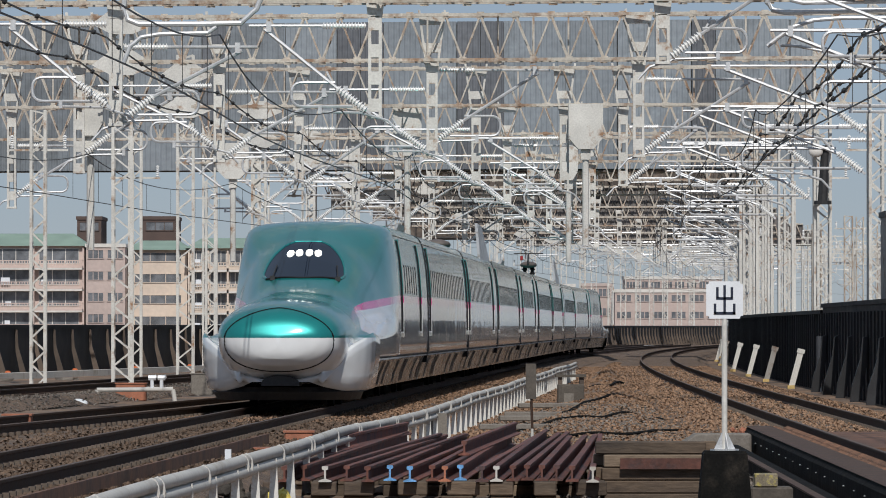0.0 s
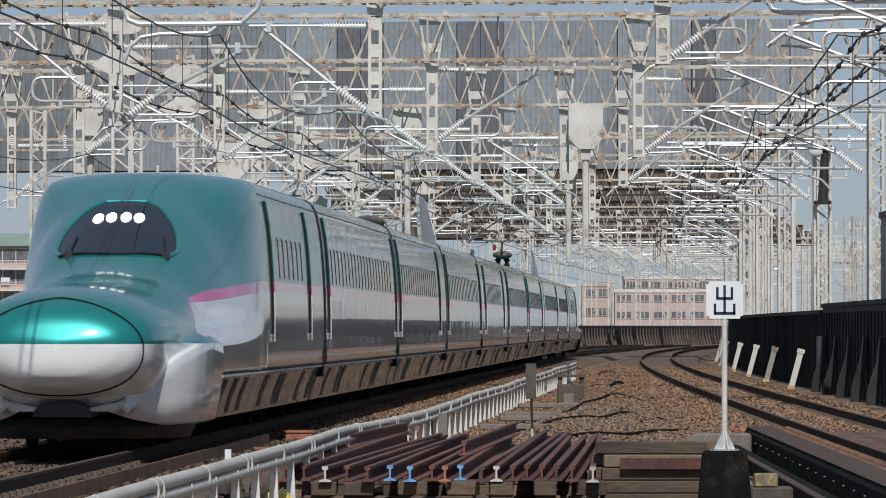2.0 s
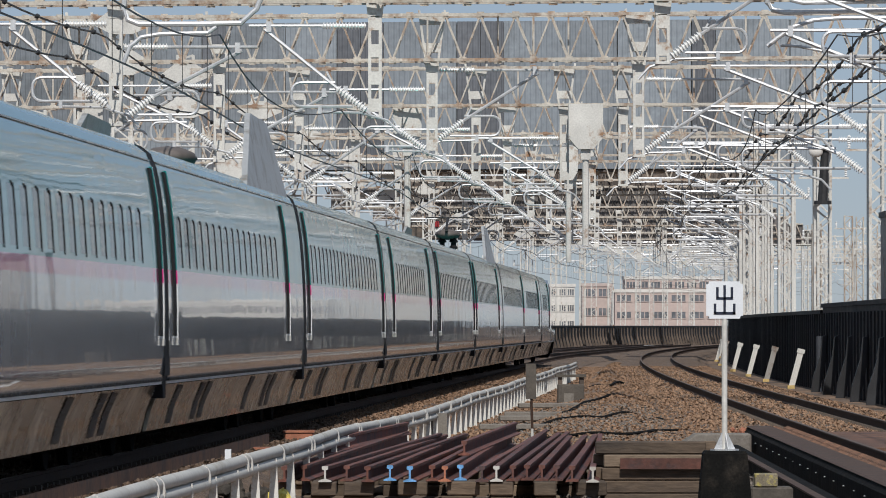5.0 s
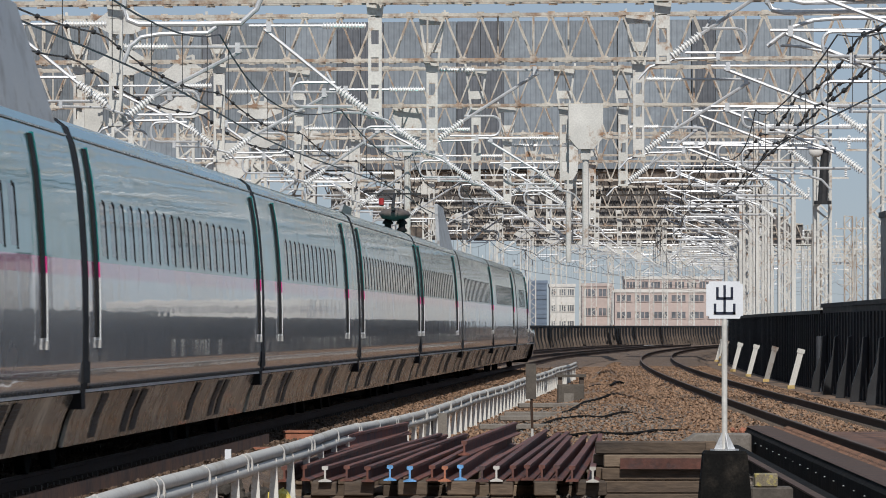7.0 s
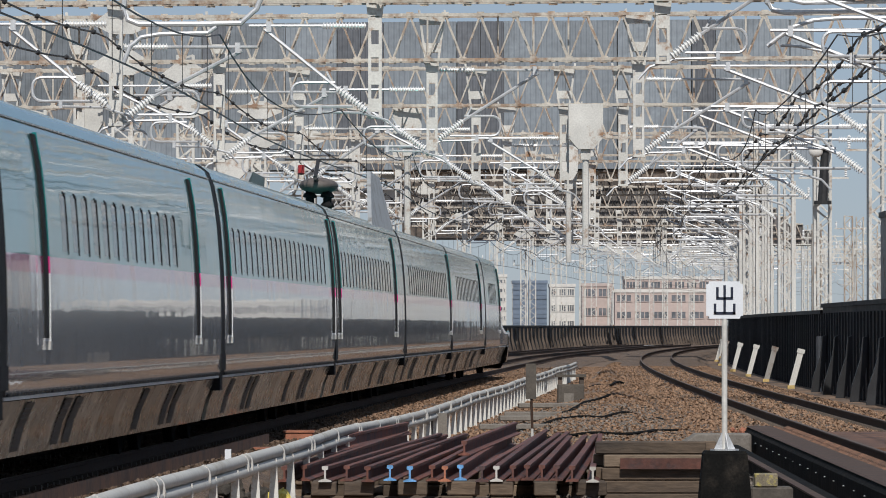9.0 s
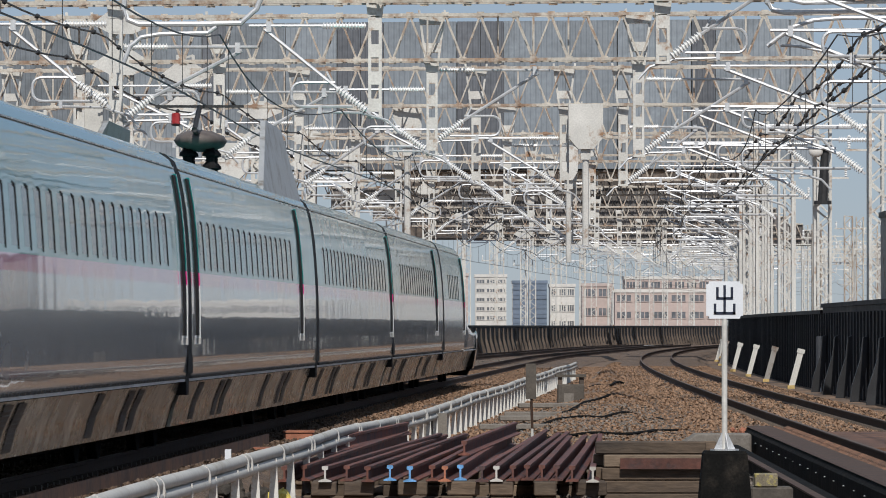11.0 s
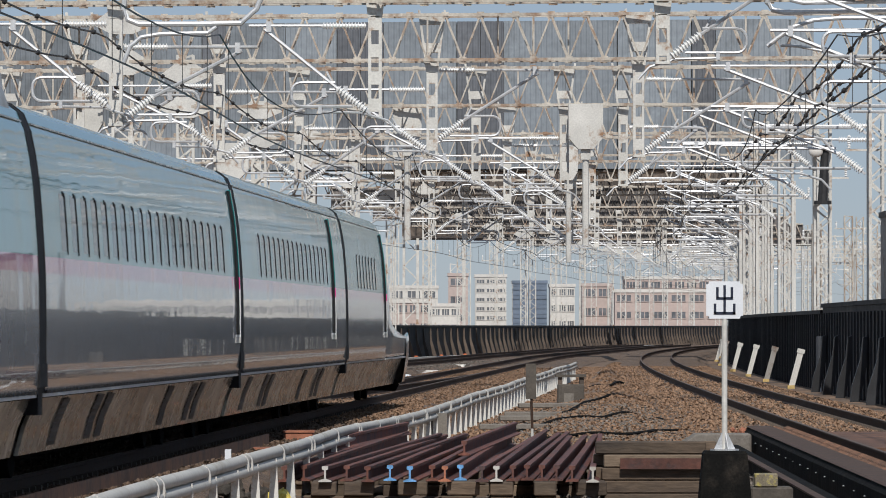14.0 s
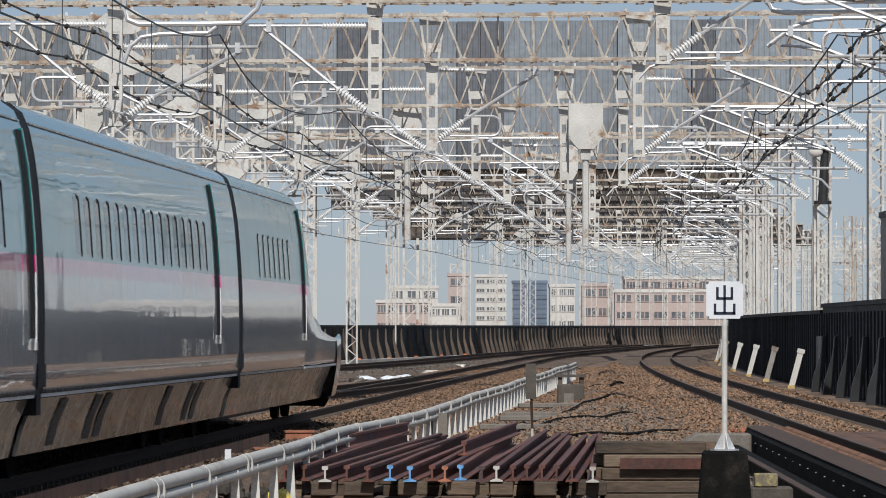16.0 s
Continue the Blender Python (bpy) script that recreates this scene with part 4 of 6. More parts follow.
@functools.lru_cache(maxsize=None)
def nose_section(y):
    """The outline of the long nose at y metres behind its tip, from the right crease over the top: a bill, a shoulder and the cab in one skin."""
    at = lambda ys, vs: float(np.interp(y, ys, vs))
    bill_w = at((0, 0.03, 0.1, 0.25, 0.5, 1.0, 1.8, 3.0, 13), (0.05, 0.5, 0.76, 0.97, 1.12, 1.21, 1.26, 1.3, 1.3))
    bill_h = at((0, 0.05, 0.12, 0.2, 0.32, 0.52, 0.9, 1.6, 3.0, 5.0, 13), (0.02, 0.14, 0.29, 0.39, 0.48, 0.56, 0.63, 0.7, 0.77, 0.84, 0.9))
    wall_w = at((0, 2.4, 3.2, 4.2, 13), (0.02, 0.6, 1.3, 1.672, 1.675))
    wall_h = at((0, 3.0, 4.2, 6.0, 8.0, 10.0, 12.0, 13), (0.02, 0.04, 0.14, 0.34, 0.75, 1.35, 2.1, 2.36))
    cab_w = at((0, 4.6, 6.0, 7.5, 9.0, 11.0, 13), (0.02, 0.5, 0.98, 1.24, 1.42, 1.6, 1.675))
    cab_h = at((0, 4.6, 5.6, 6.4, 7.0, 8.0, 9.0, 10.0, 11.0, 12.0, 13), (0.02, 0.6, 0.83, 1.0, 1.16, 1.53, 1.88, 2.14, 2.32, 2.42, 2.38))
    square = max(0.0, min(1.0, (y - 9.5) / 3.5))
    square = square * square * (3 - 2 * square)
    out = []
    for a, full in zip(SPREAD, BODY_RADII):
        rs = (super_radius(a, bill_w, bill_h, 2.25), super_radius(a, wall_w, wall_h, 1.7), super_radius(a, cab_w, cab_h, 2.5 + square))
        k = 16.0
        r = sum(v ** k for v in rs) ** (1 / k)
        r = min(r, max(rs) * 1.03)
        r = r * (1 - square) + full * square
        out.append((r * math.cos(a), BASE + r * math.sin(a)))
    return out


def chin_section(y):
    """The lower body from the dividing line down to the lip."""
    w, z0 = nose_section(y)[0]
    bottom = float(np.interp(y, (0, 0.05, 0.2, 0.5, 0.8, 1.0, 1.3, 2.0, 26), (1.15, 0.95, 0.82, 0.7, 0.6, 0.54, 0.48, 0.44, 0.42)))
    e = float(np.interp(y, (0, 1, 2.5, 5), (1.0, 0.75, 0.5, 0.35)))
    pts = []
    for i in range(11):
        a = math.pi / 2 * i / 10
        pts.append((w * (0.12 + 0.88 * math.cos(a) ** e) if i < 10 else 0.0, z0 + (bottom - z0) * math.sin(a) ** 0.9))
    return pts


def end_car(label, way=1):
    car = thing("train_end_car", label, "train car", "cars of the train")
    ys = [0.0, 0.02, 0.05, 0.085, 0.12, 0.16, 0.2, 0.26, 0.32, 0.42, 0.52, 0.7, 0.9, 1.25, 1.6, 2.2, 3.0] + steps(3.4, 13.0, 0.3)
    bm = bmesh.new()
    rings = []
    for y in ys:
        s = nose_section(y)
        c = chin_section(y)[1:] if y < 4.2 else []
        half = c[::-1] + s
        if y >= 4.2:
            half = [(0.0, 0.9)] + [(half_width(0.9 + (BASE - 0.9) * k / 9) * s[0][0] / 1.675, 0.9 + (BASE - 0.9) * k / 9) for k in range(9)] + s
        loop = half + [(-x, z) for x, z in half[-2::-1]]
        rings.append([bm.verts.new((x, y, z)) for x, z in loop])
    for a, b2 in zip(rings, rings[1:]):
        for i in range(len(a) - 1):
            bm.faces.new((a[i], a[i + 1], b2[i + 1], b2[i]))
    bm.faces.new(rings[0])
    part("nose", bm, NOSE_PAINT, car, "long green and white duck-bill nose", smooth=True)
    bm = bmesh.new()
    hull(bm, 13.0, NOSE - 0.26)
    part("body", bm, NOSE_PAINT, car)
    smooth_body(car)
    # coupler cover joint line on the tip
    bm = bmesh.new()
    pts = []
    for i in range(73):
        a = math.tau * i / 72
        upper = math.sin(a) > 0
        px = 1.03 * math.copysign(abs(math.cos(a)) ** (1.28 if upper else 0.92), math.cos(a))
        pz = 1.3 + (0.60 if upper else 0.6) * math.copysign(abs(math.sin(a)) ** (1.0 if upper else 0.8), math.sin(a))
        pts.append((px, pz))
    line = []
    for px, pz in pts:
        lo, hi = 0.0, 4.0
        for _ in range(26):
            mid = (lo + hi) / 2
            s = nose_section(mid)
            c = chin_section(mid)
            full = (c[::-1] + s[1:])
            zs = [q[1] for q in full]
            inside = False
            if zs[0] <= pz <= zs[-1]:
                inside = float(np.interp(pz, zs, [q[0] for q in full])) > abs(px)
            if inside:
                hi = mid
            else:
                lo = mid
        line.append((px * 1.003, hi - 0.012, pz))
    hose(bm, line[:-1], 0.012, 5, True)
    part("coupler_cover_joint", bm, GAP, car, "dark joint line of the coupler cover")

    # windscreen laid on the canopy
    def on_top(x, y):
        s = nose_section(y)
        xs = [q[0] for q in s][::-1]
        zs = [q[1] for q in s][::-1]
        return float(np.interp(abs(x), xs, zs))
    bm = bmesh.new()
    grid = []
    ny, nx = 20, 20
    swept = lambda x, v: 0.42 * (x / 0.82) ** 2 * (1 - 0.7 * v)
    rim = []
    for j in range(ny + 1):
        v = j / ny
        y = 7.05 + 2.1 * v
        hw = 0.82 * math.sqrt(1 - (0.95 * v) ** 2.3) * (0.9 + 0.1 * min(1, v / 0.12))
        row = [hw * (2 * i / nx - 1) for i in range(nx + 1)]
        back = [y + swept(x, v) for x in row]
        grid.append([bm.verts.new((x, q, on_top(x, q) + 0.014)) for x, q in zip(row, back)])
        rim.append((hw, back[-1]))
    for a, b2 in zip(grid, grid[1:]):
        for i in range(nx):
            bm.faces.new((a[i], a[i + 1], b2[i + 1], b2[i]))
    part("windscreen", bm, GLASS_DARK, car, "dark curved windscreen", smooth=True)
    edge = [(-x, y) for x, y in rim] + [(x, y) for x, y in rim[::-1]]
    bm = bmesh.new()
    hose(bm, [(x, y, on_top(x, y) + 0.01) for x, y in edge], 0.03, 6)
    part("windscreen_rim", bm, NOSE_PAINT, car, "raised green rim round the windscreen")
    bm = bmesh.new()
    hose(bm, [(x, 7.03 + swept(x, 0), on_top(x, 7.03 + swept(x, 0)) + 0.012) for x in [0.74 * (i / 10 - 1) for i in range(21)]], 0.022, 6)
    part("lower_seal", bm, GAP, car, "black seal under the windscreen")
    for x in (-0.32, -0.14, 0.06, 0.24):
        lb = bmesh.new()
        ring = [(x + 0.07 * math.cos(math.tau * i / 18), 8.42 + 0.17 * math.sin(math.tau * i / 18)) for i in range(18)]
        a = [lb.verts.new((px, py, on_top(px, py) + 0.03)) for px, py in ring]
        b2 = [lb.verts.new((px, py, on_top(px, py) + 0.01)) for px, py in ring]
        lb.faces.new(a)
        for i in range(18):
            lb.faces.new((a[i], a[(i + 1) % 18], b2[(i + 1) % 18], b2[i]))
        part("headlight", lb, LAMP, car, "lit white headlight")
    for x in (-0.3, 0.35):
        wb = bmesh.new()
        y = 7.03 + swept(x * 2.0, 0)
        hose(wb, [(x * 2.0, y, on_top(x * 2.0, y) + 0.03), (x * 1.85, y + 0.6, on_top(x * 1.85, y + 0.6) + 0.04)], 0.014)
        box(wb, x * 2.0 - 0.05, x * 2.0 + 0.05, y - 0.09, y + 0.03, on_top(x * 2.0, y) - 0.03, on_top(x * 2.0, y) + 0.06)
        part("wiper", wb, DARK, car, "black wiper arm")
    # front cheeks and snow plough
    for s in (1, -1):
        bm = bmesh.new()
        rows = []
        for y in steps(0.85, 4.6, 0.125):
            at = lambda ys, vs: float(np.interp(y, ys, vs))
            chin = sorted((z, x) for x, z in chin_section(y))
            wide = at((0.85, 1.2, 1.5, 1.8, 2.2, 2.6, 3.2, 4.6), (0.8, 0.98, 1.17, 1.36, 1.53, 1.62, 1.67, 1.682))
            top = at((0.85, 1.35, 1.8, 2.4, 3.0, 3.8, 4.6), (0.72, 1.0, 1.22, 1.38, 1.43, 1.4, 1.36))
            low = at((0.85, 1.3, 1.9, 4.6), (0.5, 0.4, 0.31, 0.3))
            body_z = min(0.9, top - 0.24)
            row = []
            # a hollow between the bill and the crest, then the outer face rolling under
            for k in range(7):
                v = k / 6
                z = (top - 0.22) + 0.22 * v ** 2
                root = float(np.interp(z, [q[0] for q in chin], [q[1] for q in chin])) - 0.05
                row.append((root + (wide - 0.035 - root) * v, z))
            row += [(wide, top - 0.06), (wide + 0.005, top - 0.2), (wide - 0.005, body_z), (wide - 0.05, (body_z + low) / 2), (wide - 0.1, low + 0.06), (wide - 0.25, low)]
            rows.append([bm.verts.new((s * x, y, z)) for x, z in row])
        for a, b2 in zip(rows, rows[1:]):
            for i in range(len(a) - 1):
                bm.faces.new((a[i], a[i + 1], b2[i + 1], b2[i]))
        bm.faces.new(rows[0])
        part("bogie_fairing", bm, NOSE_PAINT, car, "flared white front fairing", smooth=True)
    bm = bmesh.new()
    rows = []
    for i in range(21):
        a = math.pi * i / 20
        x, y = 1.45 * math.cos(a), 3.0 - 1.9 * math.sin(a)
        rows.append([bm.verts.new((x * 0.96, y + 0.1, 0.4)), bm.verts.new((x, y, 0.3)), bm.verts.new((x * 0.95, y + 0.15, 0.15))])
    for a, b2 in zip(rows, rows[1:]):
        bm.faces.new((a[0], a[1], b2[1], b2[0]))
        bm.faces.new((a[1], a[2], b2[2], b2[1]))
    part("snow_plough", bm, DARK, car, "dark grey snow plough")
    bm = bmesh.new()
    arch = [(0.36 * math.cos(math.pi * i / 16), 0.43 + 0.19 * math.sin(math.pi * i / 16) ** 0.7) for i in range(17)]
    a = [bm.verts.new((x, 0.62, z)) for x, z in arch]
    b2 = [bm.verts.new((x, 1.6, z)) for x, z in arch]
    bm.faces.new(a)
    for i in range(16):
        bm.faces.new((a[i], a[i + 1], b2[i + 1], b2[i]))
    part("coupler_recess", bm, DARK, car, "dark arched recess under the nose")
    bm = bmesh.new()
    for s in (1, -1):
        box(bm, s * 1.66 - 0.01, s * 1.66 + 0.022, 4.6, 13.0, 0.885, 0.915)
    part("nose_ledge", bm, LEDGE, car, "pale drip ledge along the nose")
    for s in (1, -1):
        train_door(car, 13.6, s, NOSE_PAINT, way)
        if way > 0:
            train_door(car, 22.2, s, NOSE_PAINT)
        car_windows(car, *((15.2, 20.6) if way > 0 else (16.0, 22.4)), s)
    skirts(car, 4.6, NOSE - 0.3, 5, (1.5, 0.8, 1.1, 1.9, 0.8, 1.0))
    roof_lines(car, 13.2, NOSE - 0.4)
    bogie(car, 5.4)
    bogie(car, 22.6)
    return car


def pantograph(car, y, raised):
    p = thing("pantograph", "", "")
    p.parent = car
    lift = 4.38 if raised else 3.95
    for sx in (-0.28, 0.28):
        for dy in (-0.25, 0.35):
            bm = bmesh.new()
            insulator(bm, (sx * 0.65, y + dy, 3.58), (sx * 0.65, y + dy, lift), 0.13, 4)
            part("support_insulator", bm, GAP, p, "black post insulator")
    bm = bmesh.new()
    rows = []
    for i, (dy, w, h) in enumerate(((-0.75, 0.1, 0.06), (-0.6, 0.28, 0.12), (-0.2, 0.4, 0.17), (0.4, 0.4, 0.17), (0.8, 0.22, 0.11), (0.95, 0.05, 0.04))):
        rows.append([bm.verts.new((w * math.cos(a), y + dy, lift + 0.1 + h * math.sin(a))) for a in [math.tau * k / 12 for k in range(12)]])
    for a, b2 in zip(rows, rows[1:]):
        for i in range(12):
            bm.faces.new((a[i], a[(i + 1) % 12], b2[(i + 1) % 12], b2[i]))
    bm.faces.new(rows[0])
    bm.faces.new(rows[-1][::-1])
    part("base_fairing", bm, PANTO, p, "smooth dark streamlined base", smooth=True)
    if raised:
        bm = bmesh.new()
        tube(bm, [(0, y + 0.3, 4.5), (0, y - 1.1, 4.62), (0, y - 0.1, 5.0)], 0.045)
        bar(bm, (-0.7, y - 0.1, 5.02), (0.7, y - 0.1, 5.02), 0.03)
        part("arm", bm, DARK, p)
        bm = bmesh.new()
        bar(bm, (-0.3, y - 1.0, 4.7), (-0.3, y - 0.95, 4.87), 0.07, 8)
        part("red_insulator", bm, DEEP_RED, p, "red cable insulator")


def noise_shield(car, y0, y1):
    for s in (1, -1):
        bm = bmesh.new()
        v = []
        for x in (1.46, 1.38):
            for y, z, k in ((y0 - 3.4, 3.5, 0), (y1 + 0.1, 3.5, 0), (y1 - 1.6, 4.66, 0.22), (y0 + 0.2, 4.7, 0.22)):
                v.append(bm.verts.new((s * (x - k), y, z)))
        bm.faces.new(v[:4])
        bm.faces.new(v[4:][::-1])
        for i in range(4):
            bm.faces.new((v[i], v[(i + 1) % 4], v[4 + (i + 1) % 4], v[4 + i]))
        part("noise_shield", bm, SHIELD, car, "grey pantograph noise shield")


SHIELD = material("plain grey shield panel", (0.4, 0.41, 0.41), 0.38, var=0.12, scale=1.5, stain=(0.2, 0.18, 0.15), amount=0.4)


def build_train():
    cars = [end_car("leading green and white train car with long nose and lit headlights")]
    plain_car = middle_car((3.2, 20.7), (5.2, 18.6), 11)
    other = middle_car((0.75, 23.9), (1.9, 22.2), 12)
    for i in range(2, 10):
        src = plain_car if i % 2 else other
        if i in (3, 7):
            c = middle_car((0.75, 20.7), (1.9, 19.0), 20 + i)
            pantograph(c, 22.0 if i == 7 else 19.5, i == 7)
            noise_shield(c, 18.9, 24.2)
        elif i == 8:
            c = middle_car((23.9,), (1.9, 22.2), 28)
        elif i == 9:
            c = middle_car((20.7,), (3.4, 19.0), 29)
        elif src.get("used"):
            c = copy_thing(src, Matrix())
        else:
            c = src
            src["used"] = 1
        cars.append(c)
    cars.append(end_car("trailing green and white train car with its long nose pointing back", -1))
    for c in cars:
        if c.get("used"):
            del c["used"]
    gang = cars[0]
    gangway(gang, NOSE - 0.26)
    return cars


def first_gap(t):
    """Distance of the joint behind the leading car."""
    return 139.21 - 20.19 * t + 0.2539 * t * t


def motions():
    for i, car in enumerate(TRAIN):
        rows = []
        for t in [0.5 * k for k in range(33)]:
            g = first_gap(t)
            if i == 0:
                y0, length = g - NOSE, NOSE
            elif i == 9:
                y0, length = g + 25 * 8, NOSE
            else:
                y0, length = g + 25 * (i - 1), 25.0
            slope = (main_line(y0 + length * 0.85) - main_line(y0 + length * 0.15)) / (length * 0.7)
            ang = -math.degrees(math.atan(slope))
            if i == 9:
                y1 = y0 + length
                rows.append((t, pose(main_line(y0) + slope * length, y1, 0, 0, 0, ang + 180)))
            else:
                x0 = main_line(y0 + length * 0.15) - slope * length * 0.15
                rows.append((t, pose(x0, y0, 0, 0, 0, ang)))
        walk(car, rows)


# ---- build: setting ----
ground()
for line, y0, y1, half in ((main_line, 40, 520, 2.0), (branch_line, 40, 190, 1.9), (far_line, 60, 520, 1.9), (right_line, 40, 99, 0.95), (right_line, 99, 620, 2.0)):
    ballast_bed(line, y0, y1, half)
track(main_line, 40, 520, "brown-railed main track on concrete sleepers in ballast", 260)
track(branch_line, 50, 205, "rusty diverging track on concrete sleepers in ballast", 150)
track(far_line, 60, 520, "rusty far track beside the black barrier", 240)
track(right_line, 40, 620, "rusty track curving away beside the black barrier", 250)
barrier(left_wall, 150, 800, 1.62, 1, "long black noise barrier with brown slanting stays", "wall_left", 3.7, True)
barrier(right_wall, 60, 183, 2.24, -1, "tall black noise barrier panel run", "wall_right", 1.0, False)
barrier(right_wall, 183.2, 640, 2.05, -1, "long black noise barrier beside the curving track", "wall_right", 1.0, False)
build_gantries()
far_masts()
wires()
overpass()
far_bridge()
TRAIN = build_train()


# ---- things beside the tracks ----
GUARD = material("rust-brown guard steel", (0.16, 0.082, 0.05), 0.7, var=0.3, scale=1.5, fine=15, stain=(0.08, 0.045, 0.03), amount=0.5)


def cable_rack():
    r = thing("cable_rack", "pale grey cable ducts strapped on short white posts beside the track", "cable rack")
    line = lambda y: main_line(y) + 3.45
    ease = lambda u: u * u * (3 - 2 * u)
    wob = lambda y: 0.014 * math.sin(y * 0.17) + 0.004 * math.sin(y * 0.43 + 1) + 0.1 * ease(max(0.0, min(1.0, (90 - y) / 20)))
    ys = steps(36, 225, 1.5)
    for off, z, rad in ((0.0, 0.165, 0.058), (0.015, 0.055, 0.052)):
        bm = bmesh.new()
        n = 10
        out = [(off + rad * math.cos(math.tau * i / n), z + rad * math.sin(math.tau * i / n)) for i in range(n)]
        sweep(bm, [(line(y), y, wob(y)) for y in ys], out)
        part("duct", bm, PALE_PIPE, r, smooth=True)
    bm = bmesh.new()
    n = 12
    out = [(0.006 + 0.068 * math.cos(math.tau * i / n), 0.112 + 0.122 * math.sin(math.tau * i / n)) for i in range(n)]
    sweep(bm, [(0, 0, 0), (0, 0.06, 0)], out)
    strap = mesh_of(bm, "strap")
    strap.materials.append(PALE_PIPE)
    y = 38.0
    k = 0
    while y < 200:
        ob = part("strap", strap, PALE_PIPE, r)
        ob.matrix_world = pose(line(y), y, wob(y), 0, 0, -2.3)
        y += 4.6 if k % 3 else 0.5
        k += 1
    bm = bmesh.new()
    for x0, w0, w1 in ((0, 0.03, 0.06),):
        v = [bm.verts.new(p) for p in ((-w0, -0.04, 0.11), (w0, -0.04, 0.11), (w0, 0.04, 0.11), (-w0, 0.04, 0.11), (-w1, -0.06, -0.56), (w1, -0.06, -0.56), (w1, 0.06, -0.56), (-w1, 0.06, -0.56))]
        for f in ((0, 1, 2, 3), (4, 7, 6, 5), (0, 4, 5, 1), (1, 5, 6, 2), (2, 6, 7, 3), (3, 7, 4, 0)):
            bm.faces.new([v[i] for i in f])
    post = mesh_of(bm, "post")
    post.materials.append(WHITE_STEEL)
    y = 38.0
    while y < 222:
        ob = part("post", post, WHITE_STEEL, r)
        ob.matrix_world = pose(line(y) + 0.03, y, wob(y), 0, 0, 0)
        y += 2.6
    for y, w in ((81.5, 0.22), (101.0, 0.2)):
        bm = bmesh.new()
        box(bm, line(y) - w, line(y) + w, y - 0.25, y + 0.25, -0.44, 0.09)
        part("foundation", bm, CONCRETE, r, "weathered concrete foundation block")


def i_rail(bm, p, q):
    sweep(bm, [p, q], [(a, c + 0.172) for a, c in RAIL_OUT])


def rail_pile():
    rng = random.Random(3)
    fronts = (-1.72, -1.52, -1.28, -1.05, -0.82, -0.58, -0.36, -0.12, 0.02, 0.19, 0.42, 0.58, 0.76, 0.92, 1.08, 1.24, 1.4, 1.62)
    paint = {2: PALE_PIPE, 5: BLUE_PAINT, 6: BLUE_PAINT, 8: BRICK_BOX, 9: BLUE_PAINT, 11: PALE_PIPE, 17: PALE_PIPE}
    for i, x in enumerate(fronts):
        y0 = 65.4 + rng.uniform(-0.5, 0.6)
        length = rng.uniform(16.5, 21.0)
        slope = 0.066 - 0.034 * (x + 1.7) / 3.3 + rng.uniform(-0.009, 0.009)
        t = thing("stored_rail", "rusty red-brown spare rail lying on timber bearers" + (" with a painted end" if i in paint else ""), "rail", "pile of spare rails")
        bm = bmesh.new()
        i_rail(bm, (x, y0, -0.138), (x + slope * length, y0 + length, -0.138 + rng.choice((0.0, 0.0, 0.02, 0.05))))
        part("rail_bar", bm, OLD_RAIL, t)
        if i in paint:
            bm = bmesh.new()
            i_rail(bm, (x, y0 - 0.012, -0.138), (x, y0 - 0.004, -0.138))
            part("painted_end", bm, paint[i], t, "painted rail end")
    for x, y0, length, slope in ((-1.45, 71.0, 13.5, 0.07), (0.25, 70.5, 14.0, 0.055)):
        t = thing("stored_rail", "rusty red-brown spare rail lying across the other rails", "rail", "pile of spare rails")
        bm = bmesh.new()
        i_rail(bm, (x, y0, 0.036), (x + slope * length, y0 + length, 0.036))
        part("rail_bar", bm, OLD_RAIL, t)
    for j, y in enumerate((66.0, 70.5, 75.0, 79.5, 84.0)):
        x = -1.95 + (y - 66) * 0.05
        k = 0
        end = x + 3.75
        while x < end:
            w = rng.uniform(0.24, 0.36)
            for z0, z1 in ((-0.44, -0.295), (-0.29, -0.142)):
                if rng.random() < 0.12 and z0 < -0.4:
                    continue
                t = thing("timber_block", "weathered brown timber bearer under the rail pile", "timber", "timber bearers")
                bm = bmesh.new()
                o = rng.uniform(-0.05, 0.05)
                box(bm, x + o, x + w + o, y - rng.uniform(0.5, 0.75), y + 0.5, z0, z1)
                bmesh.ops.bevel(bm, geom=bm.edges[:], offset=0.012, segments=1, affect="EDGES")
                part("timber", bm, WOOD if rng.random() < 0.6 else PALE_WOOD, t)
            x += w + rng.uniform(0.1, 0.24)
    # stacked sleepers beside the pile
    tiers = 5
    for tier in range(tiers):
        for row in range(3):
            z0 = -0.43 + tier * 0.142
            if tier == tiers - 1 and row == 0:
                continue
            t = thing("timber_sleeper", "old brown timber sleeper in a low stack", "timber", "stack of timber sleepers")
            bm = bmesh.new()
            x0 = 1.72 + rng.uniform(-0.06, 0.1)
            box(bm, x0, x0 + 1.2 + rng.uniform(-0.08, 0.1), 66.2 + row * 0.26, 66.43 + row * 0.26, z0, z0 + 0.137)
            bmesh.ops.bevel(bm, geom=bm.edges[:], offset=0.012, segments=1, affect="EDGES")
            part("timber", bm, WOOD if rng.random() < 0.72 else PALE_WOOD, t)
    t = thing("steel_plate", "red-rusted steel plate leaning on the timber stack", "plate")
    bm = bmesh.new()
    box(bm, 1.95, 2.95, 66.1, 66.13, -0.02, 0.1)
    part("sheet", bm, OLD_RAIL, t)


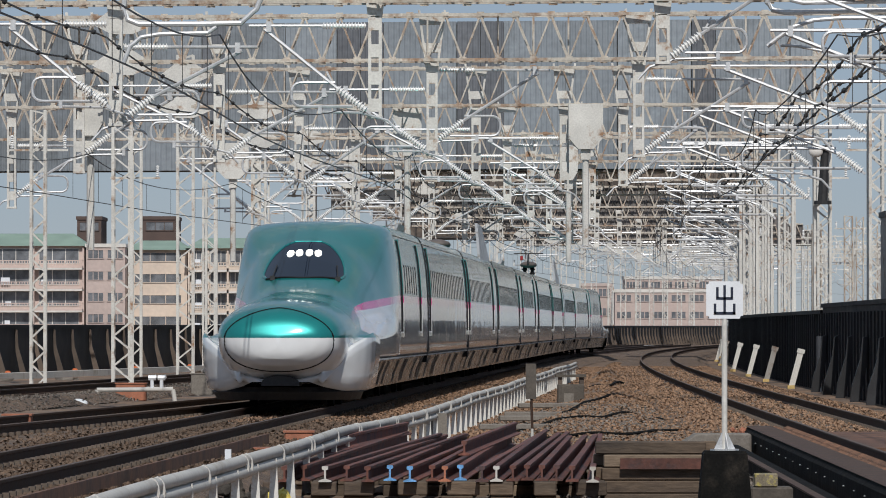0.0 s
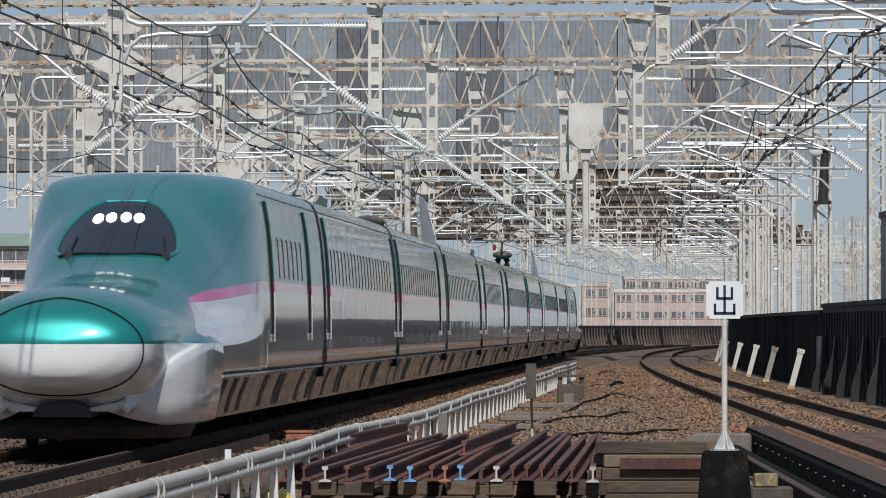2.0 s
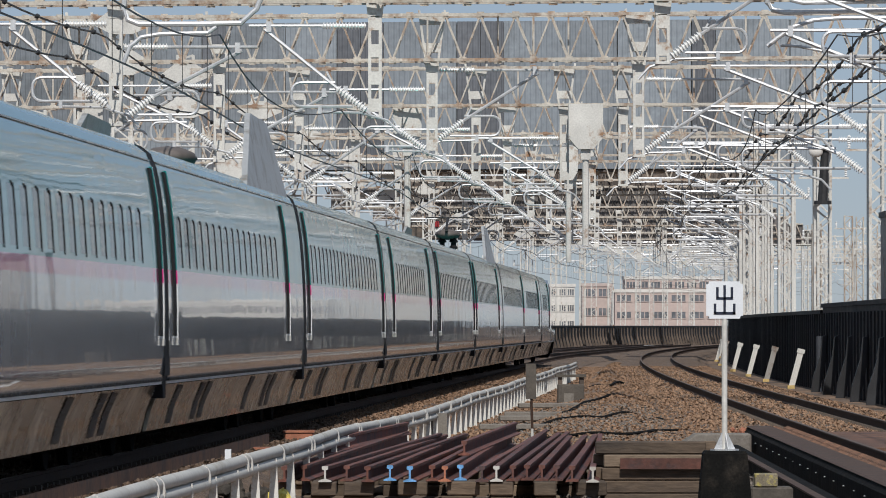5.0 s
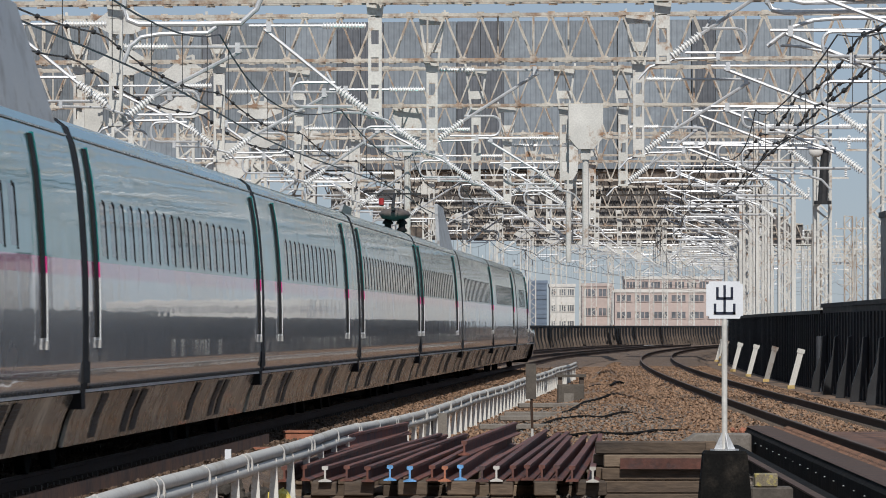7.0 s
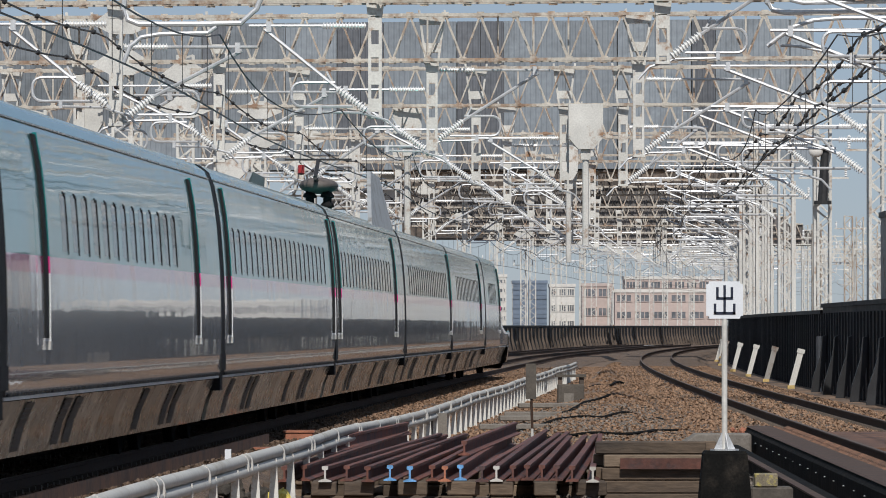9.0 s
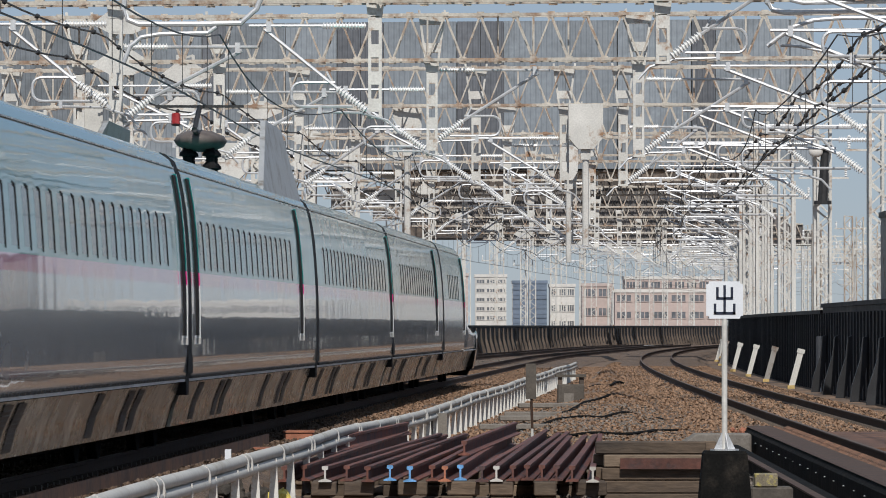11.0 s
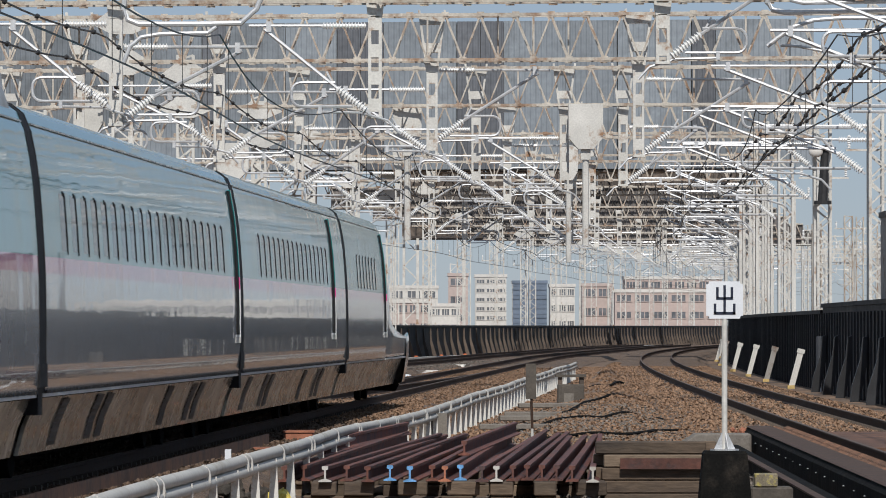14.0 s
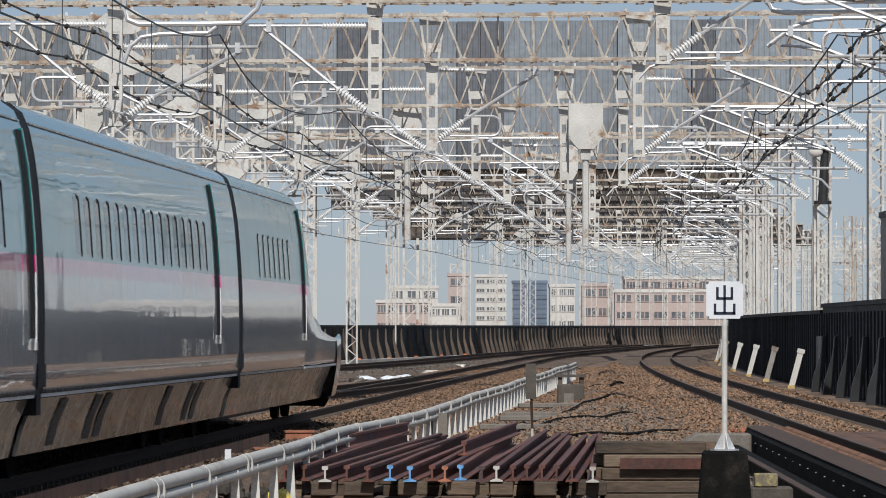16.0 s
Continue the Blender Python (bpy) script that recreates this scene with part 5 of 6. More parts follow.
def stop_sign():
    s = thing("track_sign", "white square track sign on a pale post in a black block", "sign", at=pose(2.905, 62, 0))
    bm = bmesh.new()
    box(bm, -0.19, 0.19, -0.03, -0.018, 1.63, 2.015)
    bmesh.ops.bevel(bm, geom=[e for e in bm.edges if abs(e.verts[0].co.y - e.verts[1].co.y) > 0.005], offset=0.03, segments=3, affect="EDGES")
    part("plate", bm, SIGN_WHITE, s, "white enamel plate")
    strokes = ((-0.013, 0.013, 1.68, 1.975), (-0.088, -0.062, 1.84, 1.955), (0.062, 0.088, 1.84, 1.955), (-0.088, 0.088, 1.826, 1.852),
               (-0.112, -0.086, 1.672, 1.785), (0.086, 0.112, 1.672, 1.785), (-0.112, 0.112, 1.672, 1.70))
    bm = bmesh.new()
    for a, b2, c, d in strokes:
        box(bm, a, b2, -0.035, -0.029, c, d)
    part("lettering", bm, INK, s, "blue-black character for exit")
    bm = bmesh.new()
    bar(bm, (0, 0, 0.27), (0, 0, 2.0), 0.03, 10)
    part("post", bm, WHITE_STEEL, s, "pale painted post")
    bm = bmesh.new()
    for a in range(4):
        m = Matrix.Rotation(a * math.pi / 2 + 0.3, 4, "Z")
        v = [bm.verts.new(m @ Vector(p)) for p in ((0.02, -0.006, 0.275), (0.12, -0.006, 0.275), (0.02, -0.006, 0.47), (0.02, 0.006, 0.275), (0.12, 0.006, 0.275), (0.02, 0.006, 0.47))]
        bm.faces.new(v[:3])
        bm.faces.new(v[3:][::-1])
        bm.faces.new((v[1], v[4], v[5], v[2]))
    bar(bm, (0, 0, 0.27), (0, 0, 0.285), 0.15, 8)
    part("foot_plate", bm, GALV, s, "steel foot with gussets")
    bm = bmesh.new()
    v = [bm.verts.new((x * w, y * w, z)) for z, w in ((-0.45, 0.285), (0.24, 0.225), (0.268, 0.205)) for x, y in ((-1, -1), (1, -1), (1, 1), (-1, 1))]
    for k in (0, 4):
        for i in range(4):
            j = (i + 1) % 4
            bm.faces.new((v[k + i], v[k + j], v[k + 4 + j], v[k + 4 + i]))
    bm.faces.new(v[8:])
    bm.faces.new(v[:4][::-1])
    part("base_block", bm, BLACK_BASE, s, "black tarred concrete block")


def small_things():
    s = thing("marker_stake", "rusty dark plate on a thin leaning stake", "marker", at=pose(1.42, 97, 0))
    bm = bmesh.new()
    box(bm, -0.085, 0.085, -0.02, 0.0, 0.38, 0.95)
    part("plate", bm, BOX_GREY, s, "dark weathered plate")
    bm = bmesh.new()
    bar(bm, (0.03, 0.02, -0.42), (0.0, 0.02, 0.6), 0.022, 6)
    part("stake", bm, RAIL, s)
    bm = bmesh.new()
    bar(bm, (0.02, -0.02, -0.4), (0.02, -0.02, -0.1), 0.035, 8, 0.02)
    part("pale_sleeve", bm, PALE_PIPE, s, "pale sleeve at the foot")

    s = thing("junction_box", "grey concrete junction box with a slatted top on the gravel", "junction box", at=pose(2.87, 135, -0.25))
    bm = bmesh.new()
    box(bm, -0.3, 0.3, -0.3, 0.3, -0.2, 0.5)
    bmesh.ops.bevel(bm, geom=bm.edges[:], offset=0.02, segments=1, affect="EDGES")
    part("body", bm, BOX_GREY, s)
    bm = bmesh.new()
    box(bm, -0.34, 0.34, -0.34, 0.34, 0.66, 0.72)
    part("lid", bm, BOX_GREY, s, "flat weathered lid")
    for dx in (-0.24, 0.24):
        bm = bmesh.new()
        box(bm, dx - 0.05, dx + 0.05, -0.28, 0.28, 0.49, 0.67)
        part("lid_block", bm, RIB, s, "dark spacer block")
    bm = bmesh.new()
    box(bm, -0.16, 0.06, -0.315, -0.302, -0.15, 0.3)
    part("door_panel", bm, CONCRETE, s, "pale cover plate")
    for x, y, w, ang in ((1.9, 118, 1.6, 4), (2.2, 122.5, 1.9, -2), (2.35, 128, 1.5, 3), (1.6, 108.5, 1.9, 2)):
        t = thing("trough_lid", "weathered concrete cable-trough lid on gravel", "trough lid", "concrete trough lids", at=pose(x, y, ground_z(x, y), 0, 0, ang))
        bm = bmesh.new()
        box(bm, -w / 2, w / 2, -0.2, 0.2, 0.0, 0.1)
        bmesh.ops.bevel(bm, geom=bm.edges[:], offset=0.015, segments=1, affect="EDGES")
        part("slab", bm, CONCRETE, t)

    # black cables snaking over the heaped ballast
    for pts in (((1.2, 108), (2.6, 112), (3.8, 118), (4.8, 121), (5.6, 120)), ((2.4, 120), (3.4, 133), (4.6, 142), (5.6, 144)), ((2.8, 138), (4.0, 160), (5.4, 175)),
                ((1.6, 100), (3.0, 101), (4.3, 108), (5.2, 108))):
        c = thing("ground_cable", "black cable lying across the heaped ballast", "cable", "cables on the ballast")
        bm = bmesh.new()
        line = []
        for (x0, y0), (x1, y1) in zip(pts, pts[1:]):
            for i in range(8):
                u = i / 8
                u2 = u * u * (3 - 2 * u)
                x, y = x0 + (x1 - x0) * u, y0 + (y1 - y0) * u2
                line.append((x, y, ground_z(x, y) + 0.03))
        tube(bm, line, 0.035, 6)
        part("cable", bm, BLACK_BASE, c)

    # guard beams
    def beam(name, label, line, y0, y1, outline, mat, cat="guard beam"):
        t = thing(name, label, cat)
        bm = bmesh.new()
        sweep(bm, [(line(y), y, 0) for y in steps(y0, y1, 3)], outline)
        part("beam", bm, mat, t)
        return t
    b1 = beam("guard_beam", "rust-brown steel guard beam with pale bolts beside the track", lambda y: main_line(y) + 1.5, 52, 88,
              [(-0.09, -0.38), (0.07, -0.38), (0.07, -0.02), (0.03, -0.02), (0.03, -0.06), (-0.09, -0.06)], GUARD)
    for k in range(16):
        bm = bmesh.new()
        y = 54 + k * 2.1
        bar(bm, (main_line(y) + 1.56, y, -0.2), (main_line(y) + 1.61, y, -0.2), 0.022, 6)
        part("bolt", bm, PALE_PIPE, b1, "pale bolt head")
    b2 = beam("guard_beam", "black steel guard beam with bolts beside the curving track", lambda y: right_line(y) - 1.5, 55, 95,
              [(-0.2, -0.42), (0.22, -0.42), (0.22, -0.03), (-0.12, -0.03), (-0.2, -0.1)], BLACK_BASE)
    for k in range(20):
        bm = bmesh.new()
        y = 58 + k * 2.0
        bar(bm, (right_line(y) - 1.72, y, -0.2), (right_line(y) - 1.69, y, -0.2), 0.006, 6)
        part("bolt", bm, GALV, b2)
    bm = bmesh.new()
    sweep(bm, [(right_line(y) - 1.5, y, 0) for y in steps(55, 95, 3)], [(-0.16, -0.03), (0.22, -0.03), (0.22, -0.018), (-0.12, -0.018)])
    part("beam_top", bm, BEAM_TOP, b2, "dusty brown top face")
    b3 = beam("guard_beam", "black angled steel bar with a dusty brown top edge beside the track", lambda y: right_line(y) - 2.1, 55, 92,
              [(-0.12, -0.44), (0.12, -0.44), (0.12, -0.22), (-0.12, -0.22)], BLACK_BASE)
    bm = bmesh.new()
    sweep(bm, [(right_line(y) - 2.1, y, 0) for y in steps(55, 92, 3)], [(-0.14, -0.22), (-0.04, -0.22), (-0.04, -0.2), (-0.14, -0.2)])
    part("beam_edge", bm, BEAM_TOP, b3, "dusty brown top edge")
    t = thing("mossy_block", "short timber block with yellow lichen beside the black base", "timber", at=pose(3.36, 62.6, -0.07))
    bm = bmesh.new()
    box(bm, -0.12, 0.12, -0.15, 0.15, -0.05, 0.09)
    bmesh.ops.bevel(bm, geom=bm.edges[:], offset=0.012, segments=1, affect="EDGES")
    part("block", bm, LICHEN, t)
    t = thing("concrete_block", "grey concrete block under the mossy timber", "block", at=pose(3.42, 62.7, -0.43))
    bm = bmesh.new()
    box(bm, -0.22, 0.22, -0.25, 0.25, 0.0, 0.31)
    bmesh.ops.bevel(bm, geom=bm.edges[:], offset=0.02, segments=1, affect="EDGES")
    part("block", bm, BOX_GREY, t)
    t = thing("concrete_slab", "slanting grey concrete slab among the gravel", "slab", at=pose(4.0, 90.5, -0.42))
    bm = bmesh.new()
    v = [bm.verts.new((x, y, z)) for y in (-0.5, 0.5) for x, z in ((-0.75, 0.0), (0.62, 0.0), (0.62, 0.36), (-0.2, 0.36))]
    bm.faces.new(v[:4])
    bm.faces.new(v[4:][::-1])
    for i in range(4):
        bm.faces.new((v[i], v[(i + 1) % 4], v[4 + (i + 1) % 4], v[4 + i]))
    bmesh.ops.bevel(bm, geom=bm.edges[:], offset=0.02, segments=1, affect="EDGES")
    part("slab", bm, CONCRETE, t)
    # rusty spring clips in two rows along the inner rail
    t = thing("rail_clips", "two rows of rusty spring clips beside the rail", "rail clips", kind="stuff")
    bm = bmesh.new()
    y = 58.0
    while y < 97:
        for off in (-1.12, -0.93):
            x = right_line(y) + off
            hose(bm, [(x - 0.05, y, -0.17), (x - 0.03, y + 0.02, -0.09), (x + 0.02, y + 0.05, -0.07), (x + 0.05, y + 0.08, -0.13), (x + 0.05, y + 0.1, -0.17)], 0.018, 5)
        y += 0.3
    part("clip_row", bm, GUARD, t)
    t = thing("crossing_board", "reddish-brown timber crossing boards between the rails", "crossing")
    for k in range(9):
        y = 79 + k * 1.35
        bm = bmesh.new()
        box(bm, right_line(y) - 0.62, right_line(y) + 0.62, y, y + 1.3, -0.2, -0.045)
        part("plank", bm, GUARD, t)

    t = thing("red_cap", "rusty red rubble at the beam end", "rubble", kind="stuff")
    rng = random.Random(8)
    bm = bmesh.new()
    for k in range(26):
        bmesh.ops.create_icosphere(bm, subdivisions=1, radius=rng.uniform(0.03, 0.07), matrix=pose(4.72 + rng.uniform(-0.2, 0.2), 95 + rng.uniform(-0.6, 0.6), -0.38 + rng.uniform(0, 0.3)))
    part("lumps", bm, BRICK_BOX, t)

    t = thing("sandbag_heap", "heap of dark crumpled bags under the cable rack", "rubble", kind="stuff")
    bm = bmesh.new()
    for k in range(34):
        u = rng.uniform(-1, 1)
        bmesh.ops.create_icosphere(bm, subdivisions=2, radius=rng.uniform(0.06, 0.11), matrix=pose(-2.13 + u * 0.36, 63.6 + rng.uniform(-0.2, 0.25), -0.42 + rng.uniform(0.02, 0.26 * (1 - u * u) + 0.06)))
    for v in bm.verts:
        v.co += 0.035 * Vector((noise.noise(v.co * 11), noise.noise(v.co * 11 + Vector((5, 0, 0))), noise.noise(v.co * 11 + Vector((0, 7, 0)))))
    part("heap", bm, SACK_DARK, t)
    t = thing("yellow_wrapping", "crumpled yellow plastic wrapping on the ground", "wrapping")
    bm = bmesh.new()
    bmesh.ops.create_icosphere(bm, subdivisions=3, radius=0.12, matrix=pose(-1.74, 63.4, -0.28))
    for v in bm.verts:
        v.co += 0.07 * Vector((noise.noise(v.co * 14), noise.noise(v.co * 14 + Vector((5, 0, 0))), noise.noise(v.co * 14 + Vector((0, 7, 0)))))
        v.co.z = max(v.co.z, -0.42)
    part("sheet", bm, YELLOW_BAG, t)
    t = thing("white_peg", "short white-painted peg beside the cable rack", "peg", at=pose(-2.36, 66, 0))
    bm = bmesh.new()
    box(bm, -0.035, 0.035, -0.035, 0.035, -0.42, 0.2)
    part("peg", bm, SIGN_WHITE, t)
    for x, y, sx, h, mat, lab in ((-2.2, 92, 0.22, 0.35, BRICK_BOX, "red-brown painted steel box by the track"), (-2.45, 84, 0.18, 0.25, BRICK_BOX, "red-brown painted steel box by the track"),
                                  (-7.5, 106, 0.25, 0.4, BRICK_BOX, "red-brown painted steel box by the track"), (-8.25, 159, 0.4, 0.45, BRICK_BOX, "red-brown box under a white pipe"),
                                  (-6.9, 172, 0.3, 0.6, CONCRETE, "grey concrete equipment box by a mast")):
        t = thing("equipment_box", lab, "equipment box", "boxes by the track", at=pose(x, y, -0.42))
        bm = bmesh.new()
        box(bm, -sx, sx, -0.3, 0.3, 0, h)
        bmesh.ops.bevel(bm, geom=bm.edges[:], offset=0.02, segments=1, affect="EDGES")
        part("casing", bm, mat, t)
        bm = bmesh.new()
        box(bm, -sx - 0.02, sx + 0.02, -0.32, 0.32, h, h + 0.03)
        part("lid", bm, mat, t)
    t = thing("white_pipework", "white-lagged drain pipe with upright valves on the deck", "pipework")
    bm = bmesh.new()
    tube(bm, [(-9.1, 158, -0.42), (-9.1, 158, -0.12), (-7.1, 158, -0.1), (-7.05, 158, -0.42)], 0.06, 10)
    part("pipe", bm, PALE_PIPE, t)
    for x in (-7.65, -7.4):
        bm = bmesh.new()
        tube(bm, [(x, 158, -0.1), (x, 158, 0.18), (x + 0.12, 158, 0.24)], 0.05, 8)
        bar(bm, (x - 0.1, 158, 0.2), (x + 0.1, 158, 0.2), 0.07, 8)
        part("valve", bm, SIGN_WHITE, t, "white valve")
    rng = random.Random(21)
    for k in range(9):
        t = thing("plastic_sack", "crumpled white sack lying on the ballast", "sack", "white sacks", at=pose(-9.9 + rng.uniform(-1.5, 1.2) if k < 5 else -2.5 + rng.uniform(-1, 1.6), 150 + rng.uniform(-6, 6) if k < 5 else 232 + rng.uniform(-12, 14), -0.4))
        bm = bmesh.new()
        bmesh.ops.create_icosphere(bm, subdivisions=3, radius=0.26)
        for v in bm.verts:
            v.co *= 1 + 0.4 * noise.noise(v.co * 6 + Vector((k, 0, 0)))
            v.co.x *= 1.5
            v.co.z = max(0, v.co.z * 0.5)
        part("bag", bm, SIGN_WHITE, t, smooth=True)
    for k in range(26):
        y = 170 + 150 * rng.random()
        x = (far_line(y) + main_line(y)) / 2 + rng.uniform(-1.0, 1.0) if k % 2 else left_wall(y) + rng.uniform(2.0, 5.5)
        t = thing("broken_slab", "broken pale concrete slab on the ballast", "slab", "broken slabs by the far tracks", at=pose(x, y, -0.42 if k % 2 == 0 else -0.3, 0, 0, rng.uniform(0, 90)))
        bm = bmesh.new()
        w, d = rng.uniform(0.25, 0.9), rng.uniform(0.2, 0.5)
        v = [bm.verts.new((w * math.cos(a) * rng.uniform(0.7, 1.1), d * math.sin(a) * rng.uniform(0.7, 1.1), z)) for z in (0, rng.uniform(0.07, 0.16)) for a in [math.tau * i / 6 for i in range(6)]]
        bm.faces.new(v[6:])
        for i in range(6):
            bm.faces.new((v[i], v[(i + 1) % 6], v[6 + (i + 1) % 6], v[6 + i]))
        part("slab", bm, OFFWHITE if k % 3 == 0 else CONCRETE, t)
    for k in range(12):
        y = 226 + k * 13
        x = left_wall(y) + 0.9
        t = thing("orange_marker", "small orange marker block at the barrier's foot", "marker", "orange markers", at=pose(x, y, -0.42))
        bm = bmesh.new()
        box(bm, -0.1, 0.1, -0.1, 0.1, 0, 0.3)
        bmesh.ops.bevel(bm, geom=bm.edges[:], offset=0.03, segments=2, affect="EDGES")
        part("block", bm, ORANGE, t)
    # trough along the far barrier
    t = thing("cable_trough", "pale concrete cable trough along the barrier", "cable trough")
    bm = bmesh.new()
    sweep(bm, [(left_wall(y) + 1.5, y, 0) for y in steps(200, 560, 4)], [(-0.25, -0.42), (0.25, -0.42), (0.25, -0.18), (-0.25, -0.18)])
    part("trough", bm, PALE_PIPE, t)
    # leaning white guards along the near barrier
    for y, mat in ((190, WHITE_STEEL), (213, SHADED_STEEL), (235, WHITE_STEEL), (262, WHITE_STEEL), (300, SHADED_STEEL), (335, WHITE_STEEL), (375, WHITE_STEEL)):
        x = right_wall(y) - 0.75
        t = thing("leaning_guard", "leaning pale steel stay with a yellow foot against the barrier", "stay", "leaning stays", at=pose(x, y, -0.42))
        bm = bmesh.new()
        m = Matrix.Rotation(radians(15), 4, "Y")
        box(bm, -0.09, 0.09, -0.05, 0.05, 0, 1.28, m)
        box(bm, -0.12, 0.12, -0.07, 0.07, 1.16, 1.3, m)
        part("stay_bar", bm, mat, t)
        bm = bmesh.new()
        box(bm, -0.11, 0.11, -0.11, 0.11, 0, 0.11)
        part("foot", bm, YELLOW, t, "yellow foot block")
    # ribs and buttresses of the black barrier
    bm = bmesh.new()
    box(bm, -0.11, -0.062, -0.05, 0.05, -0.42, 1.95)
    rib = mesh_of(bm, "rib")
    rib.materials.append(WALL_RIB)
    y = 100.0
    while y < 330:
        ob = part("rib", rib, WALL_RIB, WALL_RIGHT)
        ob.matrix_world = pose(right_wall(y), y, 0, 0, 0, -1.5)
        y += 1.6
    for k in range(5):
        y = 150 + 7.5 * k
        bm = bmesh.new()
        prof = ((-0.1, 1.3), (-0.22, 1.25), (-0.28, 0.7), (-0.5, 0.0), (-0.55, -0.42), (-0.3, -0.42), (-0.12, 0.5))
        a = [bm.verts.new((right_wall(y) + p[0], y - 0.14, p[1])) for p in prof]
        c = [bm.verts.new((right_wall(y) + p[0], y + 0.14, p[1])) for p in prof]
        bm.faces.new(a)
        bm.faces.new(c[::-1])
        for i in range(len(a)):
            j = (i + 1) % len(a)
            bm.faces.new((a[i], c[i], c[j], a[j]))
        part("buttress", bm, WALL_RIB, WALL_RIGHT)


# ---- buildings beyond the barrier ----
def apartment(x0, x1, y, top, floor_h, bays, wall_mat, roof_mat, label, balconies=True, depth=14, glass=None, gable=0.0, name="apartment_building"):
    h = thing(name, label, "building", "buildings beyond the barrier")
    bm = bmesh.new()
    box(bm, x0, x1, y, y + depth, -0.42, top)
    part("wall", bm, wall_mat, h)
    bm = bmesh.new()
    if gable:
        v = [bm.verts.new(p) for p in ((x0 - 0.6, y - 0.8, top), (x1 + 0.6, y - 0.8, top), (x1 + 0.6, y + depth + 0.6, top), (x0 - 0.6, y + depth + 0.6, top),
                                       (x0 + gable, y + depth / 2, top + gable), (x1 - gable, y + depth / 2, top + gable))]
        for f in ((0, 1, 5, 4), (2, 3, 4, 5), (1, 2, 5), (3, 0, 4), (0, 3, 2, 1)):
            bm.faces.new([v[i] for i in f])
    else:
        box(bm, x0 - 0.15, x1 + 0.15, y - 0.15, y + depth, top, top + 0.5)
    part("roof", bm, roof_mat, h)
    floors = int((top - 0.2) / floor_h) + 1
    bw = (x1 - x0) / bays
    rng = random.Random(int(x0 * 10) + bays)
    for f in range(floors):
        z1 = top - 0.35 - f * floor_h
        z0 = z1 - (floor_h - 0.9 if balconies else floor_h * 0.42)
        if z1 < 0.5:
            break
        for b in range(bays):
            a, c = x0 + b * bw + bw * 0.1, x0 + (b + 1) * bw - bw * 0.1
            w = thing("window", "", "")
            w.parent = h
            bm = bmesh.new()
            box(bm, a, c, y - 0.05, y - 0.02, z0, z1)
            part("pane", bm, glass or ROOM_DARK, w)
            bm = bmesh.new()
            for xx in (a, (a * 2 + c) / 3, (a + c * 2) / 3, c):
                box(bm, xx - 0.05, xx + 0.05, y - 0.1, y - 0.05, z0, z1)
            for zz in (z0, z1):
                box(bm, a - 0.05, c + 0.05, y - 0.1, y - 0.05, zz - 0.05, zz + 0.05)
            part("window_frame", bm, OFFWHITE if balconies else wall_mat, w)
        if balconies:
            bl = thing("balcony", "", "")
            bl.parent = h
            bm = bmesh.new()
            box(bm, x0 - 0.05, x1 + 0.05, y - 1.4, y, z1 - floor_h + 0.02, z1 - floor_h + 0.25)
            part("slab", bm, OFFWHITE, bl)
            bm = bmesh.new()
            box(bm, x0, x1, y - 1.4, y - 1.32, z1 - floor_h + 0.25, z1 - floor_h + 0.5)
            box(bm, x0, x1, y - 1.4, y - 1.32, z1 - floor_h + 1.2, z1 - floor_h + 1.3)
            xx = x0
            while xx < x1:
                box(bm, xx, xx + 0.12, y - 1.38, y - 1.34, z1 - floor_h + 0.5, z1 - floor_h + 1.2)
                xx += 0.36
            part("railing", bm, wall_mat, bl)
            for b in range(bays + 1):
                bm = bmesh.new()
                xx = x0 + b * bw
                box(bm, xx - 0.12, xx + 0.12, y - 1.4, y, z1 - floor_h, z1)
                part("party_wall", bm, wall_mat, bl)
            for b in range(bays):
                if rng.random() < 0.6:
                    bm = bmesh.new()
                    xx = x0 + b * bw + rng.uniform(0.5, bw - 1.6)
                    box(bm, xx, xx + rng.uniform(0.7, 1.6), y - 1.2, y - 1.1, z1 - floor_h + 0.9, z1 - floor_h + rng.uniform(1.5, 2.0))
                    part("laundry", bm, SIGN_WHITE, bl, "pale laundry on the balcony")
    return h


